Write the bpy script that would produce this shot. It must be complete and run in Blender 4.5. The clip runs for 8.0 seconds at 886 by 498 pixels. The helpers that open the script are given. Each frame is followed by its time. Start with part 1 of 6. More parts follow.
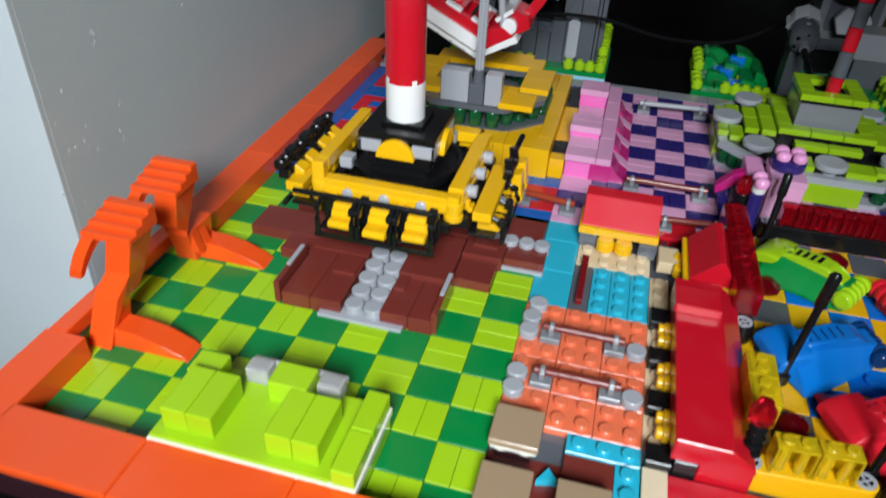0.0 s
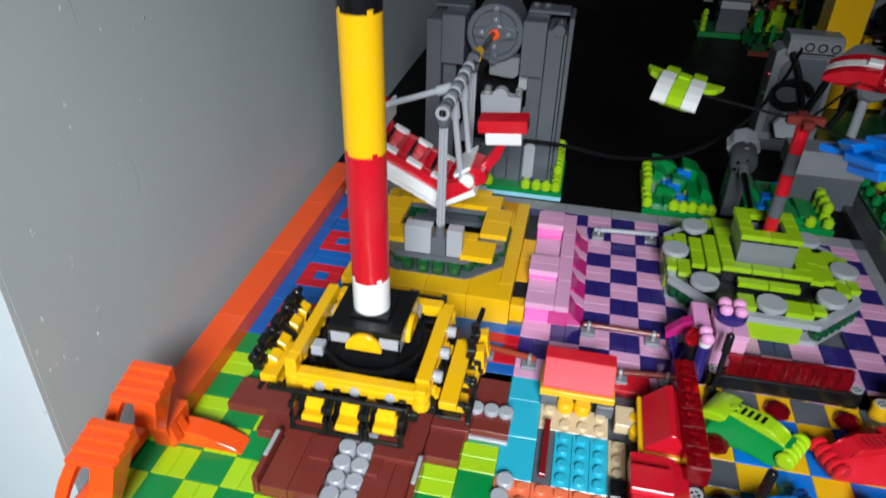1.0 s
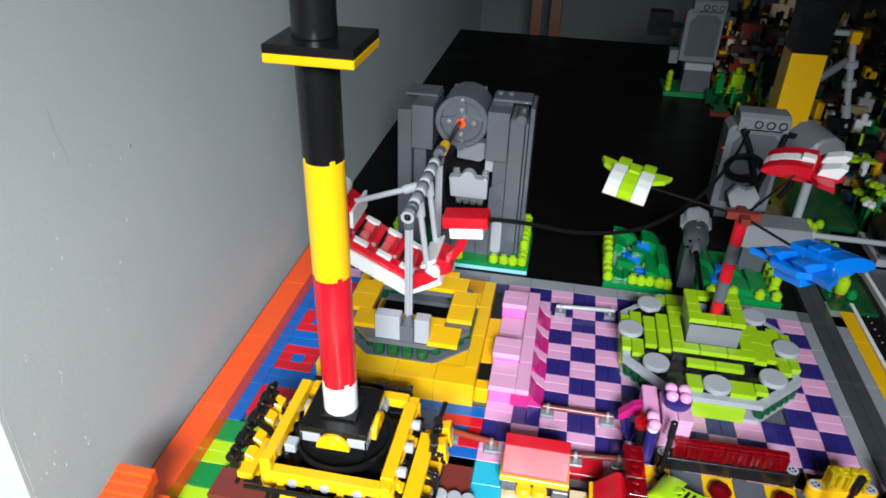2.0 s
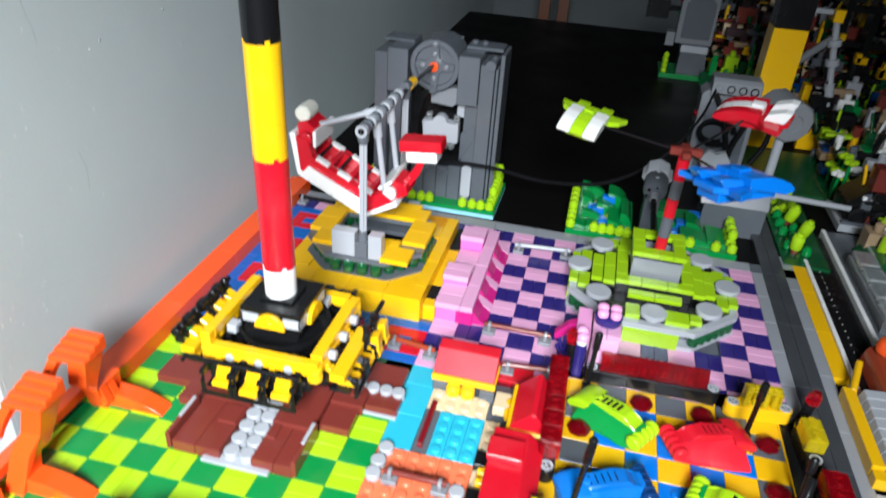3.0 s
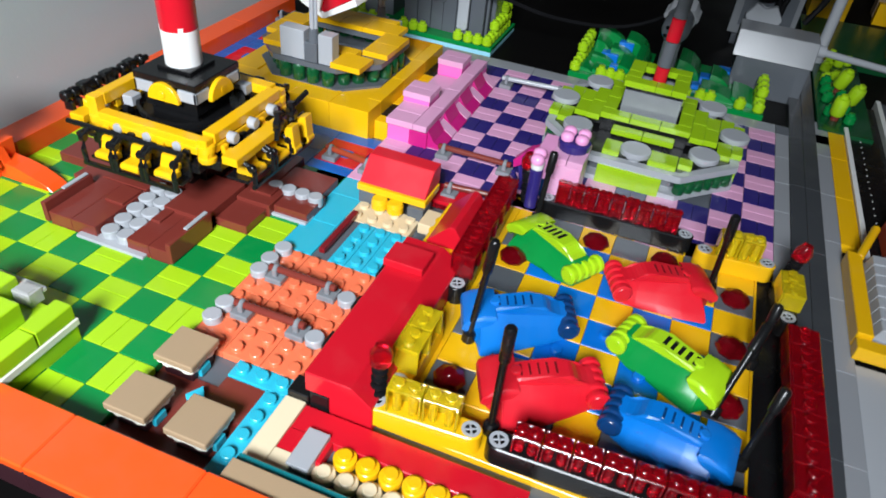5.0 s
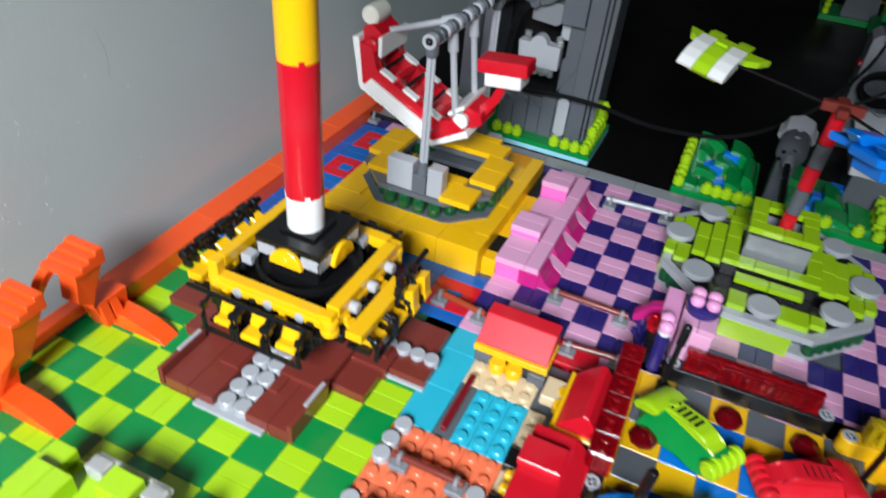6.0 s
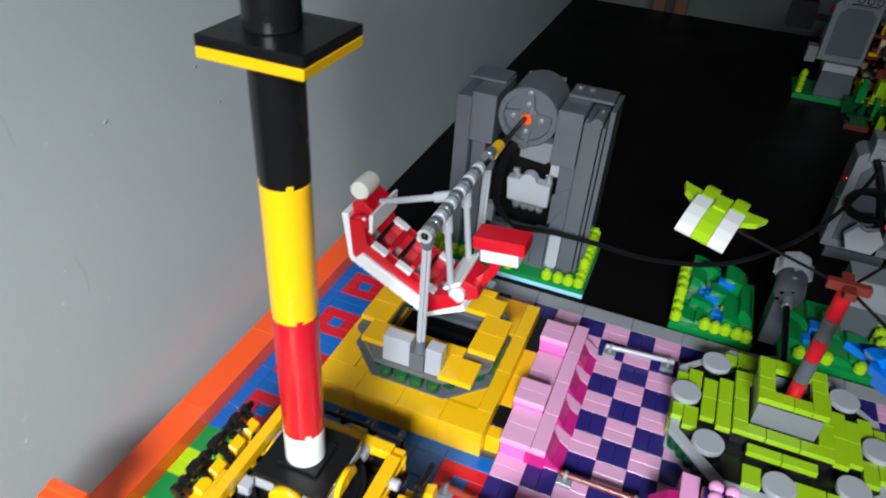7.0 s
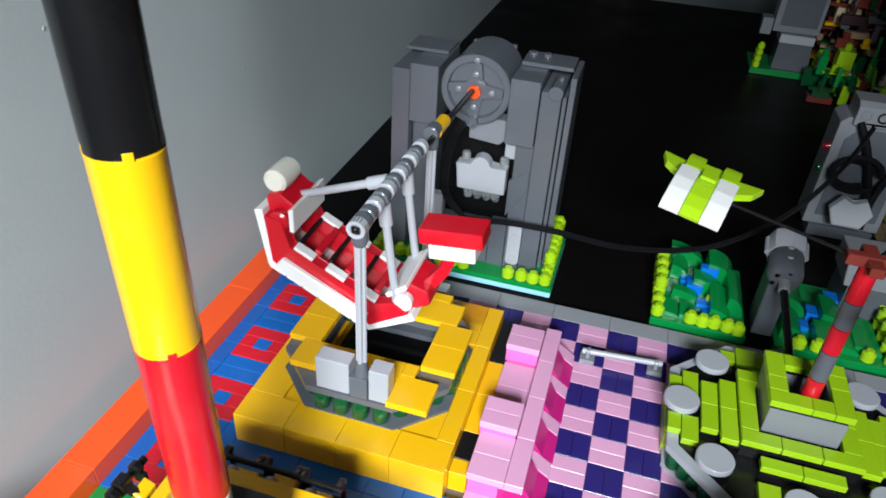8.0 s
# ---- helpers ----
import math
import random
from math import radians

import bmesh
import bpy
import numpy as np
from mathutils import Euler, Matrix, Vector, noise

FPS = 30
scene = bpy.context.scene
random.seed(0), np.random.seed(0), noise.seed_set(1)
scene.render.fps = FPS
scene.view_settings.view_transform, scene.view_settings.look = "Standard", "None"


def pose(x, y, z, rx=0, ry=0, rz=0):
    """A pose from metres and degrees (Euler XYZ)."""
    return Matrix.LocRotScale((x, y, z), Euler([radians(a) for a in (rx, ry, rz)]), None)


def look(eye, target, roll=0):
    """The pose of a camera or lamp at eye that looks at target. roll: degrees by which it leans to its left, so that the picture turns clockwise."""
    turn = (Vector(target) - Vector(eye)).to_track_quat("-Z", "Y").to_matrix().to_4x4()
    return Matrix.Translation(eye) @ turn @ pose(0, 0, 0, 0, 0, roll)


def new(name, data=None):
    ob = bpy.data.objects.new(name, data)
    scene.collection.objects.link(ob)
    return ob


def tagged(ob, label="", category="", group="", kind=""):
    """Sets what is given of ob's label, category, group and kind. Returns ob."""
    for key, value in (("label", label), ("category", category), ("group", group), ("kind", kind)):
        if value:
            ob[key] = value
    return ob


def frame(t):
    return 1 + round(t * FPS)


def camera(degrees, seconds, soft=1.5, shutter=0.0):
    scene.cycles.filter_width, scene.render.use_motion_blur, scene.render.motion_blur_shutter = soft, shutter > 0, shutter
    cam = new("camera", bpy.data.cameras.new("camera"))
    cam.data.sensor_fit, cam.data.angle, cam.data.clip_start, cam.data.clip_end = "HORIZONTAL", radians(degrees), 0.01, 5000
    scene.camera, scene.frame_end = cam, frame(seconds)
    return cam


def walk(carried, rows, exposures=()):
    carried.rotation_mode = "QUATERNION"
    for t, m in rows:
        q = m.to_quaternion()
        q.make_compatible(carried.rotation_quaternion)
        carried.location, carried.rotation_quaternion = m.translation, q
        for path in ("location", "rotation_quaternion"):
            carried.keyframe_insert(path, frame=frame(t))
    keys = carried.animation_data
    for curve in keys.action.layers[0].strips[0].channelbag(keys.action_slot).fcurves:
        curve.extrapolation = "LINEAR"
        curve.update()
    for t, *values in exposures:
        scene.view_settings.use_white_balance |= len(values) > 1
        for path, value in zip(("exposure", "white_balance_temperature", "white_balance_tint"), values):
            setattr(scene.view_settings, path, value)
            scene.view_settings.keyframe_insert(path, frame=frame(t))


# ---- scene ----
U = 0.008  # one stud of the toy bricks, in metres
cam = camera(64.47, 8.0, soft=1.7, shutter=0.4)
# seconds, eye x y z in studs, turn x y z in degrees
WALK = [
    (0.0, -1.79, -58.25, 22.57, 54.92, -2.33, 15.14),
    (0.5, -2.52, -56.15, 25.92, 56.11, -2.18, 12.97),
    (1.0, -2.43, -55.49, 30.74, 57.19, -1.72, 11.85),
    (1.5, -1.77, -55.19, 35.26, 57.94, -1.26, 11.01),
    (1.7, -1.63, -55.15, 36.60, 58.46, -1.37, 10.79),
    (2.8, 3.67, -59.55, 34.26, 60.50, -3.15, 12.07),
    (3.0, 5.41, -60.15, 32.73, 59.57, -3.42, 13.64),
    (3.5, 8.30, -60.66, 27.79, 57.72, -4.53, 17.62),
    (4.0, 11.36, -58.95, 23.32, 55.41, -4.85, 20.18),
    (4.2, 12.43, -58.09, 22.25, 54.85, -4.59, 20.53),
    (5.3, 13.69, -55.43, 26.32, 51.75, -5.70, 22.30),
    (5.5, 11.12, -54.98, 28.12, 51.74, -6.26, 23.07),
    (6.0, 6.09, -51.92, 29.31, 53.07, -4.83, 24.82),
    (6.5, 2.78, -49.12, 33.68, 53.56, -3.66, 24.78),
    (7.0, 1.46, -46.09, 36.39, 55.24, -3.93, 21.80),
    (7.5, 1.00, -42.22, 34.02, 56.31, -3.62, 18.77),
    (7.8, 0.43, -40.57, 31.55, 56.35, -3.29, 17.49),
    (8.0, 0.14, -39.71, 31.19, 56.21, -3.14, 16.81),
]
EXPOSURES = [(0.0, -0.9), (0.5, -0.82), (1.0, -0.58), (1.7, -0.17), (2.8, 0.18), (3.5, -0.08), (4.2, -0.22), (5.3, -0.36), (6.0, -0.38), (6.5, -0.31), (7.0, -0.17), (8.0, 0.05)]
walk(cam, [(t, pose(x * U, y * U, z * U, a, b, c)) for t, x, y, z, a, b, c in WALK], EXPOSURES)

# ---- world and light ----
world = bpy.data.worlds.new("sky")
scene.world = world
world.use_nodes = True
wn = world.node_tree.nodes
sky = wn.new("ShaderNodeTexSky")
sky.sky_type, sky.sun_disc = "NISHITA", False
sky.sun_elevation, sky.sun_rotation = radians(35), radians(200)
wn["Background"].inputs[1].default_value = 0.06
world.node_tree.links.new(sky.outputs[0], wn["Background"].inputs[0])


def window_light(eye, target, w, h, watts, color):
    data = bpy.data.lights.new("window_light", "AREA")
    data.shape, data.size, data.size_y, data.energy, data.color = "RECTANGLE", w, h, watts, color
    data.spread = radians(62)
    new("window_light", data).matrix_world = look(eye, target)


window_light((0.105, -1.03, 0.58), (-0.07, -0.31, 0.04), 0.30, 0.26, 3.7, (0.86, 0.93, 1.0))

# ---- materials ----
MATS = {}


def socket(node, *names):
    for n in names:
        if n in node.inputs:
            return node.inputs[n]


def plastic(name, col, rough=0.2, clear=0.0, spread=0.05, scale=260.0, bump=0.02, metal=0.0, dust=0.03, spec=0.5):
    """Moulded plastic: fine grain, scuffs, dust, and a slight difference from piece to piece."""
    m = bpy.data.materials.new(name)
    m.use_nodes = True
    nt = m.node_tree
    b = nt.nodes["Principled BSDF"]
    tc = nt.nodes.new("ShaderNodeTexCoord")
    big = nt.nodes.new("ShaderNodeTexNoise")
    big.inputs["Scale"].default_value, big.inputs["Detail"].default_value = scale * 0.22, 6
    fine = nt.nodes.new("ShaderNodeTexNoise")
    fine.inputs["Scale"].default_value, fine.inputs["Detail"].default_value = scale * 6, 3
    geo = nt.nodes.new("ShaderNodeNewGeometry")
    for n in (big, fine):
        nt.links.new(geo.outputs["Position"], n.inputs["Vector"])
    info = nt.nodes.new("ShaderNodeObjectInfo")
    hsv = nt.nodes.new("ShaderNodeHueSaturation")
    hsv.inputs["Color"].default_value = (*col, 1)
    mr = nt.nodes.new("ShaderNodeMapRange")
    mr.inputs["To Min"].default_value, mr.inputs["To Max"].default_value = 1 - spread, 1 + spread
    nt.links.new(info.outputs["Random"], mr.inputs["Value"])
    nt.links.new(mr.outputs["Result"], hsv.inputs["Value"])
    mix = nt.nodes.new("ShaderNodeMix")
    mix.data_type = "RGBA"
    mix.inputs["B"].default_value = (0.45, 0.43, 0.40, 1)
    dr = nt.nodes.new("ShaderNodeMapRange")
    dr.inputs["From Min"].default_value, dr.inputs["From Max"].default_value = 0.52, 0.8
    dr.inputs["To Min"].default_value, dr.inputs["To Max"].default_value = 0.0, dust
    nt.links.new(big.outputs["Fac"], dr.inputs["Value"])
    nt.links.new(dr.outputs["Result"], mix.inputs["Factor"])
    nt.links.new(hsv.outputs["Color"], mix.inputs["A"])
    nt.links.new(mix.outputs["Result"], b.inputs["Base Color"])
    rr = nt.nodes.new("ShaderNodeMapRange")
    rr.inputs["To Min"].default_value, rr.inputs["To Max"].default_value = rough * 0.7, rough * 1.45
    nt.links.new(big.outputs["Fac"], rr.inputs["Value"])
    nt.links.new(rr.outputs["Result"], b.inputs["Roughness"])
    bp = nt.nodes.new("ShaderNodeBump")
    bp.inputs["Strength"].default_value, bp.inputs["Distance"].default_value = bump * 6, 0.0002
    nt.links.new(fine.outputs["Fac"], bp.inputs["Height"])
    nt.links.new(bp.outputs["Normal"], b.inputs["Normal"])
    b.inputs["Metallic"].default_value = metal
    b.inputs["IOR"].default_value = 1.5
    b.inputs["Specular IOR Level"].default_value = spec
    if clear:
        b.inputs["Transmission Weight"].default_value = clear
    MATS[name] = m
    return m


def wall_paint(name, col, rough=0.6, pock=0.6):
    """Painted plaster with a roller texture, faint stains and small pock marks."""
    m = bpy.data.materials.new(name)
    m.use_nodes = True
    nt = m.node_tree
    b = nt.nodes["Principled BSDF"]
    geo = nt.nodes.new("ShaderNodeNewGeometry")
    stain = nt.nodes.new("ShaderNodeTexNoise")
    stain.inputs["Scale"].default_value, stain.inputs["Detail"].default_value = 4.0, 8
    roller = nt.nodes.new("ShaderNodeTexNoise")
    roller.inputs["Scale"].default_value, roller.inputs["Detail"].default_value = 420.0, 4
    spots = nt.nodes.new("ShaderNodeTexVoronoi")
    spots.inputs["Scale"].default_value = 34.0
    for n in (stain, roller, spots):
        nt.links.new(geo.outputs["Position"], n.inputs["Vector"])
    ramp = nt.nodes.new("ShaderNodeMapRange")
    ramp.inputs["From Min"].default_value, ramp.inputs["From Max"].default_value = 0.3, 0.7
    ramp.inputs["To Min"].default_value, ramp.inputs["To Max"].default_value = 0.88, 1.08
    nt.links.new(stain.outputs["Fac"], ramp.inputs["Value"])
    hsv = nt.nodes.new("ShaderNodeHueSaturation")
    hsv.inputs["Color"].default_value = (*col, 1)
    nt.links.new(ramp.outputs["Result"], hsv.inputs["Value"])
    nt.links.new(hsv.outputs["Color"], b.inputs["Base Color"])
    dot = nt.nodes.new("ShaderNodeMapRange")
    dot.inputs["From Min"].default_value, dot.inputs["From Max"].default_value = 0.008, 0.035
    dot.inputs["To Min"].default_value, dot.inputs["To Max"].default_value = pock, 0.0
    nt.links.new(spots.outputs["Distance"], dot.inputs["Value"])
    add = nt.nodes.new("ShaderNodeMath")
    add.operation = "MULTIPLY_ADD"
    add.inputs[1].default_value = 0.06
    nt.links.new(roller.outputs["Fac"], add.inputs[0])
    nt.links.new(dot.outputs["Result"], add.inputs[2])
    bp = nt.nodes.new("ShaderNodeBump")
    bp.inputs["Strength"].default_value, bp.inputs["Distance"].default_value = 0.5, 0.002
    nt.links.new(add.outputs["Value"], bp.inputs["Height"])
    nt.links.new(bp.outputs["Normal"], b.inputs["Normal"])
    b.inputs["Roughness"].default_value = rough
    MATS[name] = m
    return m


for spec in (
    ("orange", (0.86, 0.088, 0.012)), ("yellow", (0.82, 0.45, 0.006)), ("red", (0.56, 0.008, 0.020)),
    ("coral", (0.78, 0.17, 0.075)), ("lime", (0.36, 0.60, 0.012)), ("olive_lime", (0.30, 0.50, 0.010)), ("green", (0.002, 0.22, 0.045)),
    ("dark_green", (0.004, 0.07, 0.022)), ("blue", (0.004, 0.11, 0.42)), ("bright_blue", (0.002, 0.16, 0.62)), ("purple", (0.026, 0.018, 0.145)),
    ("pale_pink", (0.68, 0.34, 0.52)), ("pink", (0.80, 0.34, 0.60)), ("magenta", (0.50, 0.014, 0.17)), ("hot_pink", (0.78, 0.15, 0.46)), ("azure", (0.025, 0.43, 0.58)),
    ("tan", (0.68, 0.53, 0.33)), ("dark_tan", (0.36, 0.25, 0.15)), ("brown", (0.175, 0.030, 0.022)), ("dark_red", (0.17, 0.008, 0.012)),
    ("light_grey", (0.37, 0.385, 0.41)), ("mid_grey", (0.20, 0.21, 0.225)), ("dark_grey", (0.10, 0.11, 0.125)), ("deep_grey", (0.050, 0.054, 0.06)), ("kerb_grey", (0.27, 0.28, 0.30)), ("white", (0.80, 0.80, 0.78)), ("cream", (0.74, 0.72, 0.62)),
    ("ice_blue", (0.30, 0.62, 0.75)), ("rust", (0.30, 0.045, 0.018)),
):
    plastic(*spec)
plastic("black", (0.007, 0.007, 0.0075), rough=0.24, dust=0.004, spec=0.35)
plastic("table_black", (0.004, 0.0036, 0.0036), rough=0.45, scale=60, dust=0.003, bump=0.05, spec=0.06)
plastic("wood", (0.13, 0.045, 0.02), rough=0.4, scale=40)
plastic("car_red", (0.60, 0.010, 0.022), rough=0.3, spec=0.35)
plastic("car_blue", (0.002, 0.15, 0.52), rough=0.3, spec=0.35)
plastic("roof_red", (0.60, 0.012, 0.024), rough=0.38)
plastic("teal", (0.008, 0.17, 0.19))
plastic("navy", (0.003, 0.035, 0.13), rough=0.2)
plastic("ivory", (0.74, 0.62, 0.42))
plastic("car_green", (0.002, 0.24, 0.045), rough=0.3, spec=0.35)
plastic("maroon", (0.030, 0.008, 0.012), rough=0.4)
plastic("rubber", (0.005, 0.005, 0.006), rough=0.6, dust=0.004, spec=0.12)
plastic("steel", (0.55, 0.56, 0.58), rough=0.22, metal=0.85, dust=0.04)
plastic("glass_red", (0.72, 0.008, 0.025), rough=0.12, clear=0.85, dust=0.02, bump=0.0)
plastic("glass_yellow", (1.0, 0.80, 0.02), rough=0.05, clear=0.7, dust=0.02, bump=0.0)
plastic("glass_green", (0.01, 0.16, 0.05), rough=0.08, clear=0.6, dust=0.02, bump=0.0)
plastic("glass_clear", (0.80, 0.84, 0.84), rough=0.08, clear=0.85, dust=0.02, bump=0.0)
plastic("glass_smoke", (0.88, 0.87, 0.85), rough=0.08, clear=0.6, dust=0.02, bump=0.0)
wall_paint("wall_grey", (0.50, 0.565, 0.57), pock=0.5)
# wall_grey paint again, with the lit look of this side put in its colour
wall_paint("wall_lit_copy", (0.53, 0.59, 0.60), pock=0.3)
# Pale paint taken down to near black to offset strong light on it.
wall_paint("wall_dimmed", (0.060, 0.070, 0.073), pock=0.2)
wall_paint("ceiling_white", (0.50, 0.51, 0.51), pock=0.0)
wall_paint("room_white", (0.40, 0.42, 0.42), pock=0.0)
# Dark copy of the wall paint: the far wall's shade is in this colour.
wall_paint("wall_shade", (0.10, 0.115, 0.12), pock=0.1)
plastic("floor_wood", (0.12, 0.09, 0.07), rough=0.4, scale=12)

# ---- building helpers (all sizes in studs) ----
ORIGIN = {}
MESHES = {}
PLATE, BRICK = 0.4, 1.2


def box(bm, x0, x1, y0, y1, z0, z1, c=0.045):
    """A block with chamfered edges."""
    lo, hi = (x0, y0, z0), (x1, y1, z1)
    c = min(c, *(0.3 * (h - l) for l, h in zip(lo, hi)))
    v = {}
    for s in ((a, b, d) for a in (0, 1) for b in (0, 1) for d in (0, 1)):
        for axis in range(3):
            v[s, axis] = bm.verts.new([(hi[k] if s[k] else lo[k]) + (0 if k == axis else (-c if s[k] else c)) for k in range(3)])
    made = []
    for a in range(3):
        b, d = (a + 1) % 3, (a + 2) % 3

        def key(**at):
            s = [0, 0, 0]
            for k, val in at.items():
                s["xyz".index(k)] = val
            return tuple(s)

        n = "xyz"
        for g in (0, 1):
            ring = [key(**{n[a]: g, n[b]: p, n[d]: q}) for p, q in ((0, 0), (1, 0), (1, 1), (0, 1))]
            made.append(bm.faces.new([v[s, a] for s in (ring if g else ring[::-1])]))
        for p in (0, 1):
            for q in (0, 1):
                s0, s1 = key(**{n[a]: 0, n[b]: p, n[d]: q}), key(**{n[a]: 1, n[b]: p, n[d]: q})
                face = [v[s0, b], v[s1, b], v[s1, d], v[s0, d]]
                made.append(bm.faces.new(face if p == q else face[::-1]))
    for s in {k[0] for k in v}:
        face = [v[s, 0], v[s, 1], v[s, 2]]
        made.append(bm.faces.new(face if sum(s) % 2 else face[::-1]))
    return made


def lathe(bm, at, axis, profile, n=16, squash=1.0, cap=True):
    """A turned shape: profile of (radius, way along the axis)."""
    ax = Vector(axis).normalized()
    side = ax.orthogonal().normalized()
    up = ax.cross(side)
    rings = []
    for r, hgt in profile:
        if r < 1e-6:
            rings.append([bm.verts.new(Vector(at) + ax * hgt)])
        else:
            rings.append([bm.verts.new(Vector(at) + ax * hgt + side * (r * math.cos(2 * math.pi * k / n)) + up * (r * squash * math.sin(2 * math.pi * k / n))) for k in range(n)])
    for a, b in zip(rings, rings[1:]):
        for k in range(n):
            q = [a[k % len(a)], a[(k + 1) % len(a)], b[(k + 1) % len(b)], b[k % len(b)]]
            q = list(dict.fromkeys(q))
            if len(q) > 2:
                bm.faces.new(q).smooth = True
    for ring, flip in ((rings[0], True), (rings[-1], False)):
        if cap and len(ring) > 1:
            bm.faces.new(ring[::-1] if flip else ring)


def rod(bm, p0, p1, r, n=10, c=0.03):
    d = (Vector(p1) - Vector(p0)).length
    lathe(bm, p0, Vector(p1) - Vector(p0), [(r - c, 0), (r, c), (r, d - c), (r - c, d)], n)


def disc(bm, x, y, z, r, h, n=20):
    lathe(bm, (x, y, z), (0, 0, 1), [(r, 0), (r, h - 0.05), (r - 0.05, h)], n)


def stud(bm, x, y, z, n=14):
    lathe(bm, (x, y, z), (0, 0, 1), [(0.30, 0), (0.30, 0.18), (0.27, 0.21)], n)


def studs(bm, x0, x1, y0, y1, z):
    for i in range(round(x1 - x0)):
        for j in range(round(y1 - y0)):
            stud(bm, x0 + 0.5 + i, y0 + 0.5 + j, z)


def prism(bm, pts, axis, a0, a1, c=0.0):
    """A flat outline drawn out along an axis; pts are the two other coordinates in x, y, z order."""
    def place(p, a):
        q = list(p)
        q.insert("xyz".index(axis), a)
        return q
    lo = [bm.verts.new(place(p, a0)) for p in pts]
    hi = [bm.verts.new(place(p, a1)) for p in pts]
    faces = [bm.faces.new(lo), bm.faces.new(hi[::-1])]
    for k in range(len(pts)):
        faces.append(bm.faces.new((lo[k], hi[k], hi[(k + 1) % len(pts)], lo[(k + 1) % len(pts)])))
    if c:
        edges = list({e for f in faces for e in f.edges})
        bmesh.ops.bevel(bm, geom=edges, offset=c, segments=1, affect="EDGES", clamp_overlap=True)


def tube(bm, pts, r, n=8):
    """A bent round bar through the points."""
    pts = [Vector(p) for p in pts]
    rings = []
    for k, p in enumerate(pts):
        d = (pts[min(k + 1, len(pts) - 1)] - pts[max(k - 1, 0)]).normalized()
        side = d.cross(Vector((0.13, 0.31, 0.94))).normalized()
        up = d.cross(side)
        rings.append([bm.verts.new(p + r * (math.cos(2 * math.pi * j / n) * side + math.sin(2 * math.pi * j / n) * up)) for j in range(n)])
    for a, b in zip(rings, rings[1:]):
        for j in range(n):
            bm.faces.new((a[j], a[(j + 1) % n], b[(j + 1) % n], b[j])).smooth = True
    bm.faces.new(rings[0]), bm.faces.new(rings[-1])


def smooth(pts, n=5):
    """Points of a curve that runs evenly through the given ones."""
    p = [Vector(q) for q in pts]
    p = [2 * p[0] - p[1]] + p + [2 * p[-1] - p[-2]]
    out = []
    for a, b, c, d in zip(p, p[1:], p[2:], p[3:]):
        for k in range(n):
            t = k / n
            out.append(0.5 * (2 * b + (c - a) * t + (2 * a - 5 * b + 4 * c - d) * t * t + (3 * b - a - 3 * c + d) * t ** 3))
    return out + [p[-2]]


def finish(bm, name, mat, origin, fix=True):
    if fix:
        bmesh.ops.recalc_face_normals(bm, faces=bm.faces)
    for e in bm.edges:
        if len(e.link_faces) == 2 and e.calc_face_angle(0.0) > 0.65:
            e.smooth = False
    for v in bm.verts:
        v.co = (v.co - Vector(origin)) * U
    me = bpy.data.meshes.new(name)
    bm.to_mesh(me)
    bm.free()
    me.materials.append(MATS[mat])
    return me


def thing(name, label, category, at, group="", kind=""):
    ob = new(name)
    ob.empty_display_size = 0.01
    ob.location = Vector(at) * U
    ORIGIN[ob] = tuple(at)
    return tagged(ob, label, category, group, kind)


def part(name, bm, mat, parent, label="", fix=True):
    ob = new(name, finish(bm, name, mat, ORIGIN[parent], fix))
    ob.parent = parent
    ORIGIN[ob] = ORIGIN[parent]
    return tagged(ob, label)


def solid(name, bm, mat, label, category, group="", kind="", at=(0, 0, 0)):
    """A thing or a piece of the setting that is one mesh."""
    ob = new(name, finish(bm, name, mat, at))
    ob.location = Vector(at) * U
    ORIGIN[ob] = tuple(at)
    return tagged(ob, label, category, group, kind)


def piece(name, w, d, h, x, y, z, mat, parent, knobs=False, turn=0.0, c=0.028):
    """One tile, plate or brick; alike pieces share a mesh. x, y, z: the middle of its foot."""
    k = (name, w, d, h, mat, knobs)
    if k not in MESHES:
        bm = bmesh.new()
        g = 0.01
        box(bm, -w / 2 + g, w / 2 - g, -d / 2 + g, d / 2 - g, 0, h, c)
        if knobs:
            studs(bm, -w / 2, w / 2, -d / 2, d / 2, h)
        MESHES[k] = finish(bm, name, mat, (0, 0, 0))
    ob = new(name, MESHES[k])
    o = ORIGIN[parent]
    ob.location = ((x - o[0]) * U, (y - o[1]) * U, (z - o[2]) * U)
    ob.rotation_euler[2] = turn
    ob.parent = parent
    return ob


def blocks(name, mat, parent, *dims, label=""):
    bm = bmesh.new()
    for d in dims:
        box(bm, *d)
    return part(name, bm, mat, parent, label)

# ---- the room ----
def slab(name, mat, label, category, *dims):
    bm = bmesh.new()
    for d in dims:
        box(bm, *d, 0.02)
    return solid(name, bm, mat, label, category, kind="structure")


slab("wall_left", "wall_grey", "grey painted plaster wall with small pock marks", "wall", (-34, -25.3, -35.3, 135, -95, 170))
# The thin board is added over the wall end to carry its own tone.
slab("wall_return", "wall_lit_copy", "grey wall return, its lit tone painted on an added thin board", "wall", (-110, -34, -35.3, -26, -95, 170), (-110, -25.3, -35.6, -35.3, -95, 170))
slab("wall_far", "wall_shade", "grey far wall with its shade put into dark paint", "wall", (-34, 280, 135, 145, -95, 170))
slab("wall_right", "room_white", "pale grey painted wall", "wall", (270, 280, -130, 135, -95, 170))
slab("wall_outer", "wall_dimmed", "wall with pale paint darkened to offset the window light", "wall", (-120, -110, -130, -26, -95, 170))
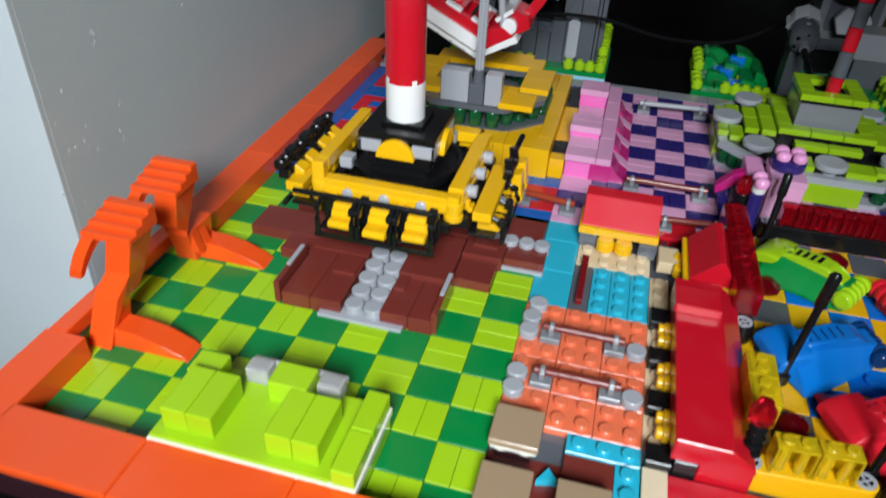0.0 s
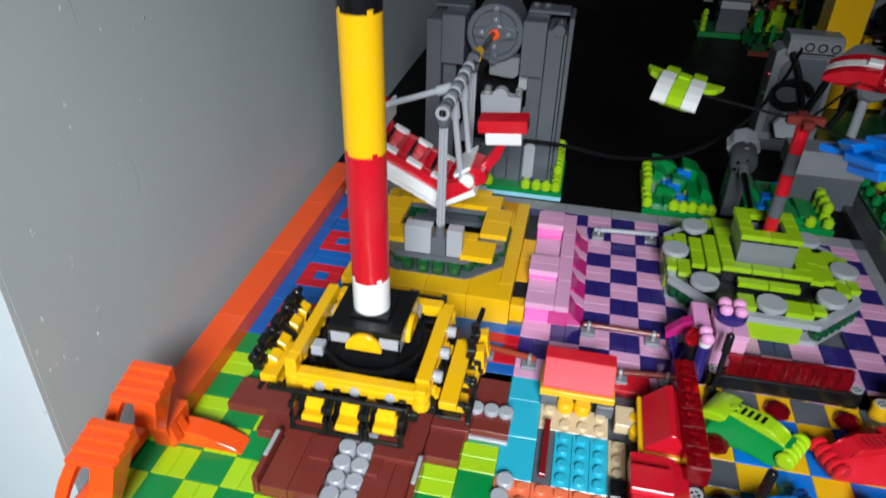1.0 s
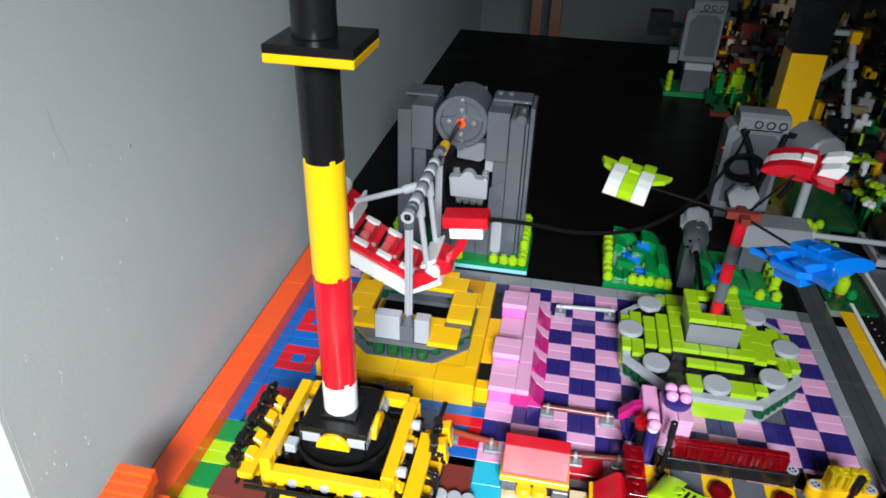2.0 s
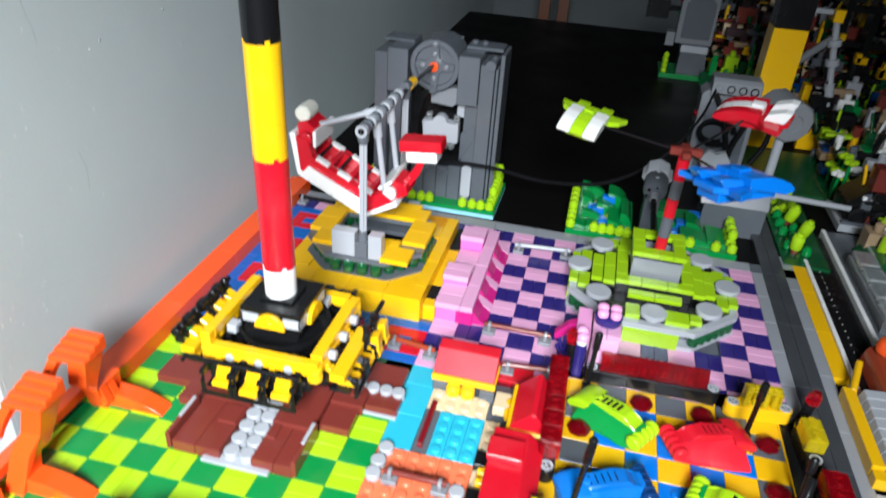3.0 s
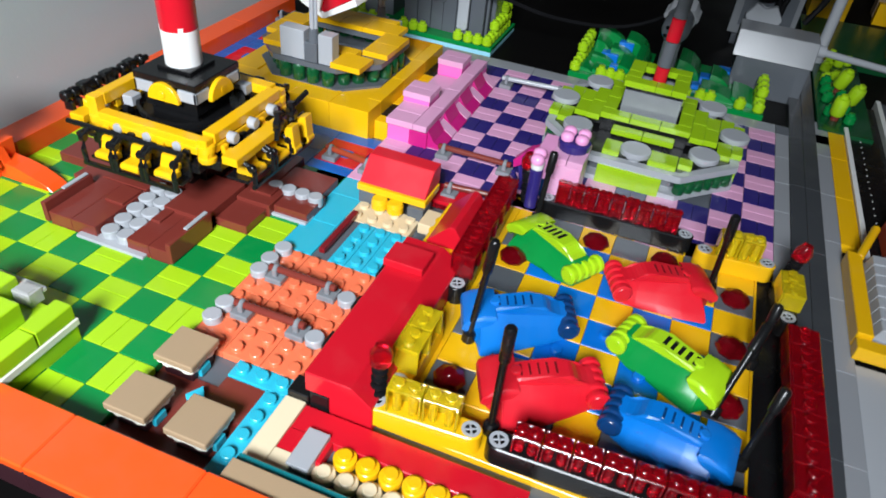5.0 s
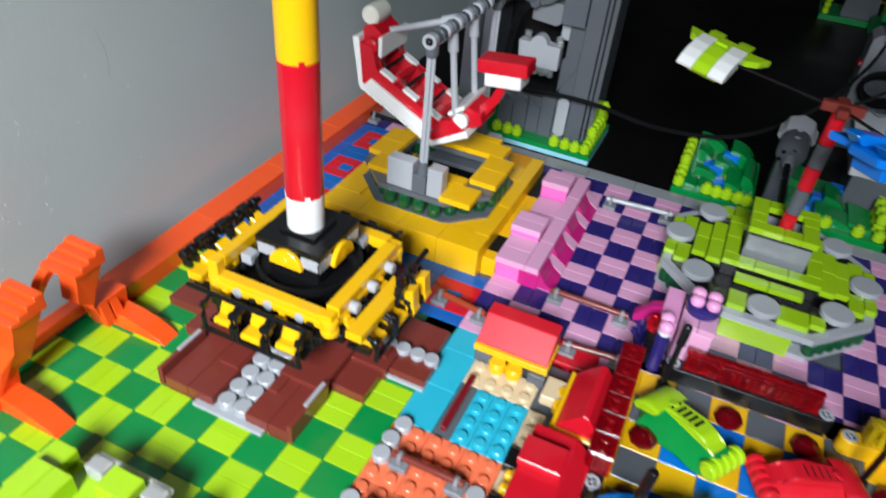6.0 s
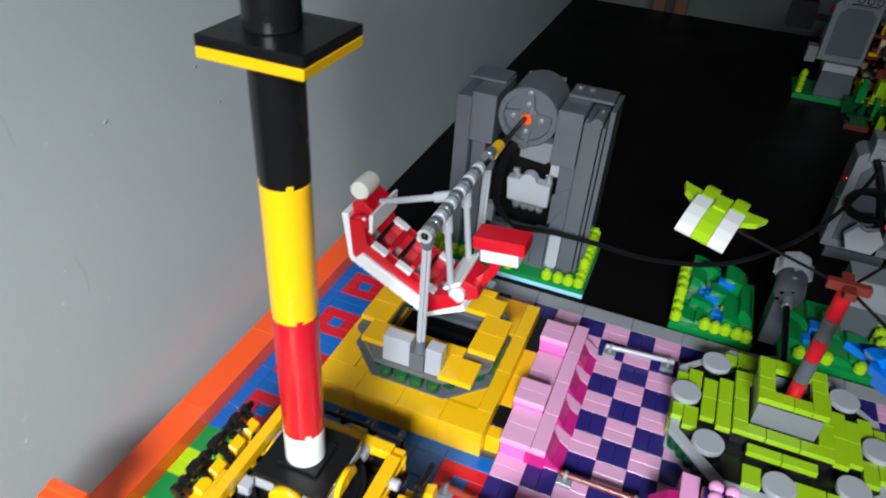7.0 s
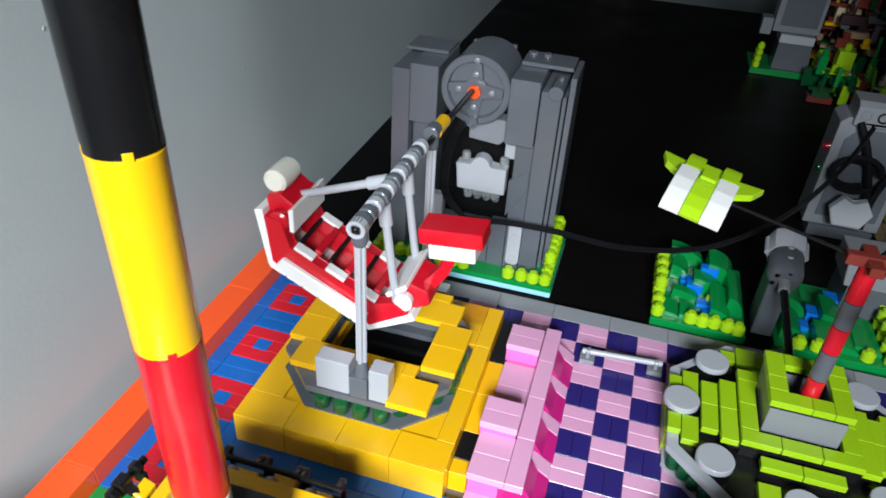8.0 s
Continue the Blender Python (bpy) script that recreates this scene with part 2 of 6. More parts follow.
slab("wall_window", "room_white", "pale grey painted wall with a window opening", "wall",
     (-120, 280, -140, -130, -95, 52), (-120, 280, -140, -130, 94, 170), (-120, -10, -140, -130, 52, 94), (46, 280, -140, -130, 52, 94))
slab("ceiling", "ceiling_white", "plain ceiling", "ceiling", (-120, 280, -140, 145, 170, 176))
slab("floor", "floor_wood", "brown wooden floor", "floor", (-120, 280, -140, 145, -98, -95))

chips = bmesh.new()
rc = random.Random(11)
for y, z in ((-34.15, 7.05), (-33.48, 6.9), (-30.93, 6.0), (-31.1, 6.5), (-31.4, 11.2), (-35.7, 5.2), (-30.66, 7.85), (-33.0, 14.0), (-29.0, 18.5), (-34.0, 19.5)):
    for q in range(3):
        a, b = y + rc.uniform(-0.12, 0.12), z + rc.uniform(-0.25, 0.25)
        box(chips, -25.3, -25.285, a - 0.025, a + 0.025, b - rc.uniform(0.02, 0.09), b + 0.03, 0.004)
for k in range(24):
    y, z = -35 + 13 * rc.random() ** 1.3, 2.5 + 20 * rc.random()
    h = rc.uniform(0.02, 0.10)
    box(chips, -25.3, -25.287, y - rc.uniform(0.012, 0.04), y + rc.uniform(0.012, 0.04), z - h, z + h, 0.004)
solid("wall_chips", chips, "white", "small pale chips and scratches in the grey wall paint", "wall mark", kind="structure")
crack = bmesh.new()
for pts in (((-27.4, 24.6), (-27.3, 23.4), (-27.0, 22.3), (-26.9, 21.4)), ((-25.6, 14.6), (-25.2, 13.2), (-25.3, 11.8))):
    tube(crack, smooth([(-25.3, y, z) for y, z in pts]), 0.009, 5)
solid("wall_crack", crack, "mid_grey", "thin dark hairline cracks in the wall paint", "wall mark", kind="structure")
tb = thing("table", "long black table with a glossy top against the wall", "table", (60, 30, -95))
blocks("tabletop", "table_black", tb, (-25.25, 150, -47.3, 100, -5.0, -0.62))
blocks("apron", "table_black", tb, (-22, 148, -45.5, -43.5, -14, -5.05))
for lx in (-18, 142):
    for ly in (-41, 94):
        blocks("leg", "table_black", tb, (lx - 3, lx + 3, ly - 3, ly + 3, -95, -5.05))

cab = thing("wooden_cabinet", "dark reddish wooden cabinet behind the table", "cabinet", (12, 116, -95))
blocks("body", "wood", cab, (-14, 40, 108, 126, -95, -16))
for dx in (-13, 5, 23):
    blocks("door", "wood", cab, (dx, dx + 16.6, 107, 108, -90, -20))
for px in (-9.5, -5.2):
    post = thing("wooden_post", "upright brown wooden post behind the table", "post", (px, 110, -16))
    blocks("shaft", "wood", post, (px - 1.2, px + 1.2, 109, 111.5, -16, 40))

# ---- floors of the toy park ----
base = thing("ground", "thin base plates of a toy brick funfair on a black table", "base plate", (0, -20, -0.6), kind="structure")
blocks("base_plate", "dark_grey", base, (-22, 25, -44, 1.8, -0.61, -0.41))

park_green = thing("floor_green", "light and dark green chequered tile floor", "floor", (-13, -33, -0.4), kind="structure")
park_purple = thing("floor_purple", "pink and dark violet chequered tile floor", "floor", (9, -11, -0.4), kind="structure")
park_blue = thing("floor_blue", "blue tile floor with red square rings", "floor", (-19, -11, -0.4), kind="structure")
park_arena = thing("floor_arena", "yellow, blue and grey chequered floor of the bumper ring", "floor", (14, -29, -0.4), kind="structure")


def tile(parent, mat, x0, x1, y0, y1, z=-0.4, h=0.4, name="tile"):
    return piece(name, x1 - x0, y1 - y0, h, (x0 + x1) / 2, (y0 + y1) / 2, z, mat, parent)


# the red and blue rings: squares of three studs with a blue stud in the middle
RINGS = [(-21, -6), (-21, -11), (-21, -16), (-21, -21), (-7, -21)]


# chequered green
for i in range(-12, -2):
    for j in range(-22, -10):
        x, y = 2 * i, 2 * j
        if y >= -22 or (y >= -28 and -18 <= x < -6):
            continue
        if x < -22 and not -40 <= y < -31:
            continue
        if x >= -4:
            continue
        if (i + 3 + j + 16) % 2 == 0:
            tile(park_green, "green", x, x + 2, y, y + 2)
        elif (i * 7 + j * 3) % 5 < 3:
            tile(park_green, "lime", x, x + 1, y, y + 2), tile(park_green, "lime", x + 1, x + 2, y, y + 2)
        else:
            tile(park_green, "lime", x, x + 2, y, y + 1), tile(park_green, "lime", x, x + 2, y + 1, y + 2)

# chequered violet and pink; the back row runs on behind the yellow ride
for c in range(-11, 11):
    for r in range(0, 11):
        x, y = 2 * c, -2 * r - 2
        if r > 0 and c < -2:
            continue
        if r >= 10 and c >= 3:
            continue
        if 8 <= x < 18 and -14 <= y < -2:
            continue
        if (c + r) % 2:
            tile(park_purple, "purple", x, x + 1, y, y + 2), tile(park_purple, "purple", x + 1, x + 2, y, y + 2)
        else:
            tile(park_purple, "pale_pink", x, x + 2, y, y + 1), tile(park_purple, "pale_pink", x, x + 2, y + 1, y + 2)

# blue floor
for k in range(10):
    tile(park_blue, "blue", -22, -21, -22 + 2 * k, -20 + 2 * k)
    tile(park_blue, "blue", -18, -17, -22 + 2 * k, -20 + 2 * k)
for y in (-3, -8, -13, -18):
    tile(park_blue, "blue", -21, -18, y, y + 1), tile(park_blue, "blue", -21, -18, y + 1, y + 2) if y != -3 else None
for y in (-22, -20, -18):
    tile(park_blue, "blue", -17, -13, y, y + 2), tile(park_blue, "blue", -13, -9, y, y + 2), tile(park_blue, "blue", -9, -7, y, y + 2)
tile(park_blue, "blue", -7, -4, -18, -16.8), tile(park_blue, "blue", -7, -4, -22, -21), tile(park_green, "dark_green", -7, -4, -23, -22)
for x, y in RINGS:
    tile(park_blue, "red", x, x + 3, y, y + 1), tile(park_blue, "red", x, x + 3, y + 2, y + 3)
    tile(park_blue, "red", x, x + 1, y + 1, y + 2), tile(park_blue, "red", x + 2, x + 3, y + 1, y + 2)
    tile(park_blue, "blue", x + 1, x + 2, y + 1, y + 2)

# bumper ring floor
for i in range(7):
    for j in range(8):
        x, y = 7 + 2 * i, -36 + 2 * j
        edge = i in (0, 6) or j in (0, 7)
        if (i + j) % 2:
            tile(park_arena, "yellow", x, x + 2, y, y + 2)
        else:
            tile(park_arena, "dark_grey" if edge else "bright_blue", x, x + 2, y, y + 2)
for x0, x1, y0, y1 in ((6, 22, -20, -18.4), (21, 21.15, -36, -20), (6, 7, -36, -20), (6, 22, -38.5, -36)):
    tile(park_arena, "yellow", x0, x1, y0, y1)
tile(park_arena, "black", 21.15, 24, -36, -20, h=0.3)

# ---- grey kerbs and orange border ----
kerb = thing("kerb", "grey kerb tiles round the back and side of the park", "kerb", (0, 1, -0.6), kind="structure")
for k in range(12):
    piece("tile", 4, 1.6, 0.6, -22 + 2 + 4 * k - 0.0, 0.8, -0.6, "kerb_grey" if k < 11 else "dark_grey", kerb)
for k in range(5):
    piece("tile", 1, 4, 0.6, 22.5, -2 - 4 * k, -0.6, "kerb_grey", kerb)
for k in range(9):
    for x in (23.5, 24.5):
        piece("brick", 1, 8, 0.7, x, 20 - 8 * k, -0.6, "deep_grey", kerb)

border = thing("border", "bright orange brick border round the toy park", "border", (-23, -20, -0.6), kind="structure")
for k in range(4):
    piece("brick", 2, 8, 1.8, -23, -2 - 8 * k, -0.6, "orange", border)
piece("brick", 2, 7, 1.8, -23, -43.5, -0.6, "orange", border)
for k in range(9):
    piece("brick", 6, 2.7, 0.42, -19.2 + 6 * k, -45.35, 0.78, "orange", border, c=0.07)
    piece("under_brick", 6, 2.6, 1.38, -19.2 + 6 * k, -45.35, -0.6, "maroon", border)


# ---- orange arch claws ----
def claw(yb, yh, over, label):
    """A claw whose foot stands at yb and whose head leans over to yh and, by over, into the park."""
    t = thing("arch_claw", label, "toy arch", (-22, yb, 0), group="arch claws")
    mid = yb + 0.45 * (yh - yb)

    def lean(bm):
        for v in bm.verts:
            v.co.x += over * min(max((v.co.z - 0.9) / 3.6, 0.0), 1.0)
            v.co.z *= 1.05
        return bm

    bm = bmesh.new()
    prism(bm, [(yb - 0.8, 0.0), (mid - 0.9, 2.4), (yh - 1.0, 3.1), (yh - 0.95, 4.95), (yh + 1.0, 5.2), (yh + 0.1, 3.1), (yh - 0.1, 1.95), (max(yb + 0.8, yh - 1.2), 2.05), (yb + 0.8, 0.0)], "x", -22.65, -21.45, 0.05)
    part("column", lean(bm), "orange", t)
    for k in range(4):
        bm = bmesh.new()
        z = 4.72 + 0.22 * k
        box(bm, -23.85 + 0.08 * k, -21.4, yh - 1.05 + 0.5 * k, yh + 1.0, z, z + 0.3, 0.05)
        part("rib", lean(bm), "orange", t)
    bm = bmesh.new()
    prism(bm, [(yh - 0.6, 4.9), (yh - 1.2, 4.75), (yh - 1.7, 4.3), (yh - 1.95, 3.6), (yh - 1.95, 3.2), (yh - 1.65, 3.2), (yh - 1.55, 3.7), (yh - 1.2, 4.2), (yh - 0.6, 4.5)], "x", -23.8, -23.2, 0.04)
    part("hook", lean(bm), "orange", t)
    bm = bmesh.new()
    prism(bm, [(-21.6, 0.0), (-17.75, 0.0), (-18.1, 0.3), (-19.2, 0.72), (-20.3, 0.98), (-21.6, 1.05)], "y", yb - 0.45, yb + 0.75, 0.04)
    part("toe", bm, "orange", t)
    return t


claw(-38.65, -36.9, 1.1, "bright orange plastic claw column with a ribbed top and hook")
far_claw = claw(-31.4, -32.9, 0.75, "bright orange plastic claw column beside the grey wall")
for y, h in ((-32.4, 2.2), (-31.7, 1.9)):
    bm = bmesh.new()
    prism(bm, [(-21.45, 0.9), (-20.9, 0.9), (-21.25, h)], "y", y - 0.2, y + 0.35, 0.02)
    part("spur", bm, "orange", far_claw)
bar = thing("gate_bar", "orange bar across the gap between the claws", "bar", (-23, -35, 1), group="")
blocks("bar", "orange", bar, (-23.9, -23.0, -40, -30, 0.5, 1.2))
# Thin black sheet added in place of the dark space below the bar.
blocks("sill", "black", bar, (-24.1, -23.95, -40, -31, -0.6, 0.5))

# ---- lime counter by the front border ----
ct = thing("lime_counter", "lime green brick counter with a cream plate and two raised blocks", "counter", (-12.5, -42, 0))
blocks("foot", "lime", ct, (-16.2, -8, -44, -40, 0.0, 0.85))
blocks("plate", "cream", ct, (-16.28, -7.92, -44.08, -39.92, 0.85, 1.25), label="cream plate")
blocks("top", "lime", ct, (-16.2, -8.95, -44, -40, 1.25, 1.4))
blocks("ridge", "lime", ct, (-8.9, -8, -44, -42.05, 1.25, 2.05))
blocks("ridge", "lime", ct, (-8.9, -8, -42.0, -40, 1.25, 2.05))
for bx in (-15.8, -11.6):
    for q in (0, 1):
        blocks("block", "lime", ct, (bx + 1.05 * q, bx + 1.03 + 1.05 * q, -43.55, -41.2, 1.4, 2.5))
blocks("back_block", "lime", ct, (-12.65, -11.0, -41.18, -39.95, 1.4, 2.48))
blocks("back_block", "lime", ct, (-16.2, -14.9, -41.18, -39.95, 1.4, 2.1))
bm = bmesh.new()
box(bm, -14.0, -9.9, -39.72, -39.5, 1.75, 2.0)
part("rail", bm, "glass_smoke", ct, "clear plastic rail")
for x in (-14.0, -10.9):
    bm = bmesh.new()
    box(bm, x, x + 1.0, -40.5, -39.74, 1.4, 2.15)
    box(bm, x + 0.1, x + 0.9, -40.4, -39.9, 2.15, 2.2)
    part("clear_brick", bm, "glass_smoke", ct, "clear plastic brick")

# ---- brown stair base of the tower ----
st = thing("brown_stair", "reddish brown brick base with grey round steps", "toy base", (-11.5, -29, 0))
blocks("footing", "light_grey", st, (-13.7, -9.4, -34.35, -30, -0.4, 0.15))
blocks("footing", "light_grey", st, (-6.0, -3.6, -27.8, -26.8, -0.4, 0.15))
for n, (x0, x1, y0, y1, h) in enumerate((
    (-15.7, -14.2, -34, -30, 0.75), (-14.2, -12.6, -34, -30, 0.75), (-10.6, -9.2, -34, -30, 0.75), (-9.2, -8.0, -34, -30, 0.75),
    (-15.7, -12.6, -30, -27, 0.8), (-10.6, -8, -31, -27, 1.0), (-20, -15.7, -28.9, -26.6, 0.6), (-17.5, -15.7, -30.4, -28.9, 0.6),
    (-8, -5.8, -28, -26, 0.75), (-5.8, -3.6, -27.6, -25.4, 0.6), (-8, -6, -30, -28, 0.5), (-18.5, -7, -26, -22, 0.5), (-7, -4, -25.4, -23.1, 0.45),
    (-13.9, -12.7, -31.8, -30.2, 0.9), (-10.5, -9.9, -32.2, -30.4, 0.9), (-7.6, -6.2, -27.2, -26.2, 0.9), (-12.6, -10.6, -30, -27, 0.4))):
    piece("brick", x1 - x0, y1 - y0, h + 0.4, (x0 + x1) / 2, (y0 + y1) / 2, -0.4, "brown", st)
for x in (-15.9, -7.9):
    bm = bmesh.new()
    box(bm, x - 0.15, x + 0.15, -34.05, -30.6, 0.05, 1.3)
    part("side_panel", bm, "brown", st)
    bm = bmesh.new()
    box(bm, x - 0.12, x + 0.12, -32.6, -30.8, 1.3, 1.42)
    part("strip", bm, "light_grey", st, "grey strip")
for k in range(5):
    for x in (-12.05, -11.05):
        bm = bmesh.new()
        disc(bm, x, -33.5 + 0.98 * k, 0.15, 0.48, 0.45 + 0.1 * k)
        stud(bm, x, -33.5 + 0.98 * k, 0.3 + 0.1 * k)
        part("round_step", bm, "light_grey", st, "grey round step")
for x in (-6.6, -5.7, -4.8, -3.95):
    bm = bmesh.new()
    disc(bm, x, -26.0, 0.3, 0.44, 0.6)
    part("round_step", bm, "light_grey", st, "grey round step")

# ---- drop tower ----
TX, TY = -11.65, -26.3
PX = TX - 0.12
tw = thing("drop_tower", "tall striped drop tower toy with a yellow and black seat ring", "toy ride", (TX, TY, 0), group="")
for name, mat, z0, z1 in (("white_band", "white", 7.3, 9.35), ("red_band", "red", 9.3, 16.5), ("yellow_band", "yellow", 16.5, 23.0), ("black_band", "black", 23.0, 28.0), ("black_band", "black", 28.8, 36.0)):
    bm = bmesh.new()
    lathe(bm, (PX - 0.01 * (z0 - 7), TY, z0), (-0.01, 0, 1), [(0.92, -0.02), (1.0, 0.05)] + [(1.0, z1 - z0 - 0.05), (0.94, z1 - z0)], 28)
    # short notched teeth that rise into the next band
    for k in range(4):
        a0 = k * math.pi / 2 + 0.62
        arc = [(1.008, a0 + 0.09 * q) for q in range(4)] + [(0.9, a0 + 0.09 * q) for q in (3, 2, 1, 0)]
        prism(bm, [(PX - 0.01 * (z1 - 7) + r * math.cos(a), TY + r * math.sin(a)) for r, a in arc], "z", z1 - 0.04, z1 + 0.24, 0.01)
    part(name, bm, mat, tw)
blocks("top_plate", "black", tw, (TX - 2, TX + 2, TY - 2, TY + 2, 28.4, 28.8), label="black square plate")
blocks("top_rim", "yellow", tw, (TX - 2, TX + 2, TY - 2, TY + 2, 28.0, 28.4), label="yellow square plate")
blocks("deck", "black", tw, (TX - 2, TX + 2, TY - 2, TY + 2, 6.8, 7.2), (TX - 1.7, TX + 1.7, TY - 1.7, TY + 1.7, 5.2, 6.1), (TX - 1.1, TX + 1.1, TY - 1.1, TY + 1.1, 7.2, 7.4))
for dx, dy in ((-1.4, -1.9), (1.4, -1.9), (1.9, -1.4), (1.9, 1.4), (-1.9, -1.4), (-1.9, 1.4), (-1.4, 1.9), (1.4, 1.9)):
    w, d = (0.6, 0.1) if abs(dy) > 1.6 else (0.1, 0.6)
    blocks("grey_brick", "light_grey", tw, (TX + dx - w, TX + dx + w, TY + dy - d, TY + dy + d, 6.1, 6.75), label="light grey brick")
for k in range(4):
    rot = Matrix.Rotation(k * math.pi / 2, 4, "Z")

    def turned(bm):
        for v in bm.verts:
            d = v.co - Vector((TX, TY, 0))
            v.co = rot @ Vector((0.955 * d.x, 0.955 * d.y, d.z)) + Vector((TX, TY, 0))
        return bm

    bm = bmesh.new()
    pts = [(TX + 1.05 * math.cos(a), 5.95 + 1.05 * math.sin(a)) for a in [math.pi * q / 14 for q in range(15)]]
    prism(bm, pts, "y", TY - 2.35, TY - 2.05, 0.04)
    lathe(bm, (TX, TY - 2.37, 6.35), (0, -1, 0), [(0.16, 0), (0.22, 0.02), (0.2, 0.04)], 12)
    part("half_disc", turned(bm), "yellow", tw, "yellow half disc")
    # outer yellow beam with round caps
    bm = bmesh.new()
    if k == 0:
        box(bm, TX - 3.3, TX + 3.3, TY - 4.0, TY - 3.3, 4.75, 5.2)
    elif k == 3:
        box(bm, TX - 3.3, TX + 3.3, TY - 3.95, TY - 3.3, 5.3, 6.0)
        for q in range(6):
            box(bm, TX - 3.0 + q, TX - 2.6 + q, TY - 3.85, TY - 3.4, 4.75, 5.35)
    else:
        box(bm, TX - 3.3, TX + 3.3, TY - 4.0, TY - 3.2, 4.85, 5.45)
    box(bm, TX - 3.3, TX + 3.3, TY - 4.05, TY - 3.7, 4.35, 4.8)
    part("frame_beam", turned(bm), "yellow", tw, "yellow frame beam")
    bm = bmesh.new()
    box(bm, TX - 4.0, TX - 3.32, TY - 3.95, TY - 3.3, 3.9, 5.3 if k else 6.0)
    lathe(bm, (TX - 3.62, TY - 3.62, 3.9), (0, 0, 1), [(0.46, 0), (0.52, 0.06), (0.52, 0.3), (0.42, 0.36), (0.42, 0.6), (0.52, 0.66), (0.52, 1.0), (0.44, 1.06)], 14)
    part("corner_post", turned(bm), "yellow", tw)
    for q in (-2.7, -1.0, 1.0, 2.7):
        bm = bmesh.new()
        box(bm, TX + q - 0.22, TX + q + 0.22, TY - 4.28, TY - 4.0, 4.1, 4.62, 0.06)
        rod(bm, (TX + q - 0.34, TY - 4.34, 4.22), (TX + q + 0.34, TY - 4.34, 4.22), 0.15, 8)
        part("hinge", turned(bm), "black" if q in (-1.0, 2.7) else "yellow", tw)
    for q in (-1.9, 0.0, 1.9):
        bm = bmesh.new()
        box(bm, TX + q - 0.3, TX + q + 0.3, TY - 3.3, TY - 2.9, 4.4, 4.85, 0.05)
        part("bracket", turned(bm), "black", tw)
    for q in (-2, 0, 2):
        bm = bmesh.new()
        lathe(bm, (TX + q, TY - 4.0, 4.75 if k else 4.55), (0, -1, 0), [(0.34, 0), (0.34, 0.42), (0.28, 0.48)] if k else [(0.3, 0), (0.3, 0.1), (0.24, 0.14)], 14)
        part("round_cap", turned(bm), "light_grey", tw, "light grey round cap")
    for q in (-1.7, 1.7) if k > 1 else ():
        bm = bmesh.new()
        box(bm, TX + q - 0.4, TX + q + 0.4, TY - 3.2, TY - 2.5, 4.9, 5.5)
        part("inner_block", turned(bm), "light_grey", tw, "grey hinge block")
    # seat row in its black cage; out: how far the cage stands off on the two sides
    out, lift = (0.45, 0.0) if k % 2 else (0.0, 0.28)

    def raised(bm):
        for v in bm.verts:
            v.co.z += lift
        return turned(bm)

    bm = bmesh.new()
    box(bm, TX - 3.1, TX + 3.1, TY - 5.3 - out, TY - 4.3, 2.75, 2.95)
    if k % 2 == 0:
        box(bm, TX - 3.15, TX + 3.15, TY - 4.6, TY - 4.42, 2.95, 4.1)
    rack = part("seat_rack", raised(bm), "black", tw, "black seat rack")
    bm = bmesh.new()
    box(bm, TX - 3.2, TX + 3.2, TY - 5.85 - out, TY - 5.6 - out, 2.6, 2.85)
    part("foot_rail", raised(bm), "black", rack)
    bm = bmesh.new()
    box(bm, TX - 3.6, TX + 3.6, TY - 4.42, TY - 3.6, 3.45, 4.0)
    part("rack_back", turned(bm), "black", tw)
    if k % 2:
        bm = bmesh.new()
        box(bm, TX + (-3.7 if k == 1 else 0.9), TX + (1.7 if k == 1 else 3.9), TY - 5.6, TY - 4.6, 4.05, 4.55)
        part("side_beam", turned(bm), "yellow", tw, "yellow side beam")
    bm = bmesh.new()
    # the bar over the seats; on the wall side it stands up high and far out
    gz, go = ((5.25, 1.0) if k == 3 else (4.1, out)) if k % 2 else (4.5, out)
    tube(bm, [(TX - (3.3 if k else 4.6), TY - 4.95 - go, gz), (TX, TY - 5.0 - go, gz + 0.05), (TX + (3.7 if k else 3.2), TY - 4.95 - go, gz)], 0.2 if k == 3 else 0.15)
    guard = part("guard_bar", raised(bm), "black", tw, "black guard bar")
    for q in (-1.8, 0.2, 2.0) if k == 3 else (-3.0, -1.15, -0.85, 0.85, 1.15, 3.0):
        bm = bmesh.new()
        if k == 3:
            tube(bm, [(TX + q + 0.3, TY - 6.0, 5.5), (TX + q, TY - 5.8, 5.1), (TX + q - 0.1, TY - 5.2, 4.5), (TX + q - 0.1, TY - 4.7, 3.7)], 0.24)
            box(bm, TX + q - 0.35, TX + q + 0.45, TY - 6.3, TY - 5.7, 4.85, 5.6, 0.08)
        else:
            tube(bm, [(TX + q, TY - 4.95 - out, gz), (TX + q, TY - 5.55 - out, gz - 0.25), (TX + q, TY - 5.75 - out, 3.6), (TX + q, TY - 5.72 - out, 2.7)], 0.15)
            lathe(bm, (TX + q - 0.16, TY - 5.6 - out, gz - 0.3), (1, 0, 0), [(0.2, 0), (0.24, 0.04), (0.24, 0.28), (0.2, 0.32)], 10)
        part("cage_bar", raised(bm), "black", guard, "black cage bar")
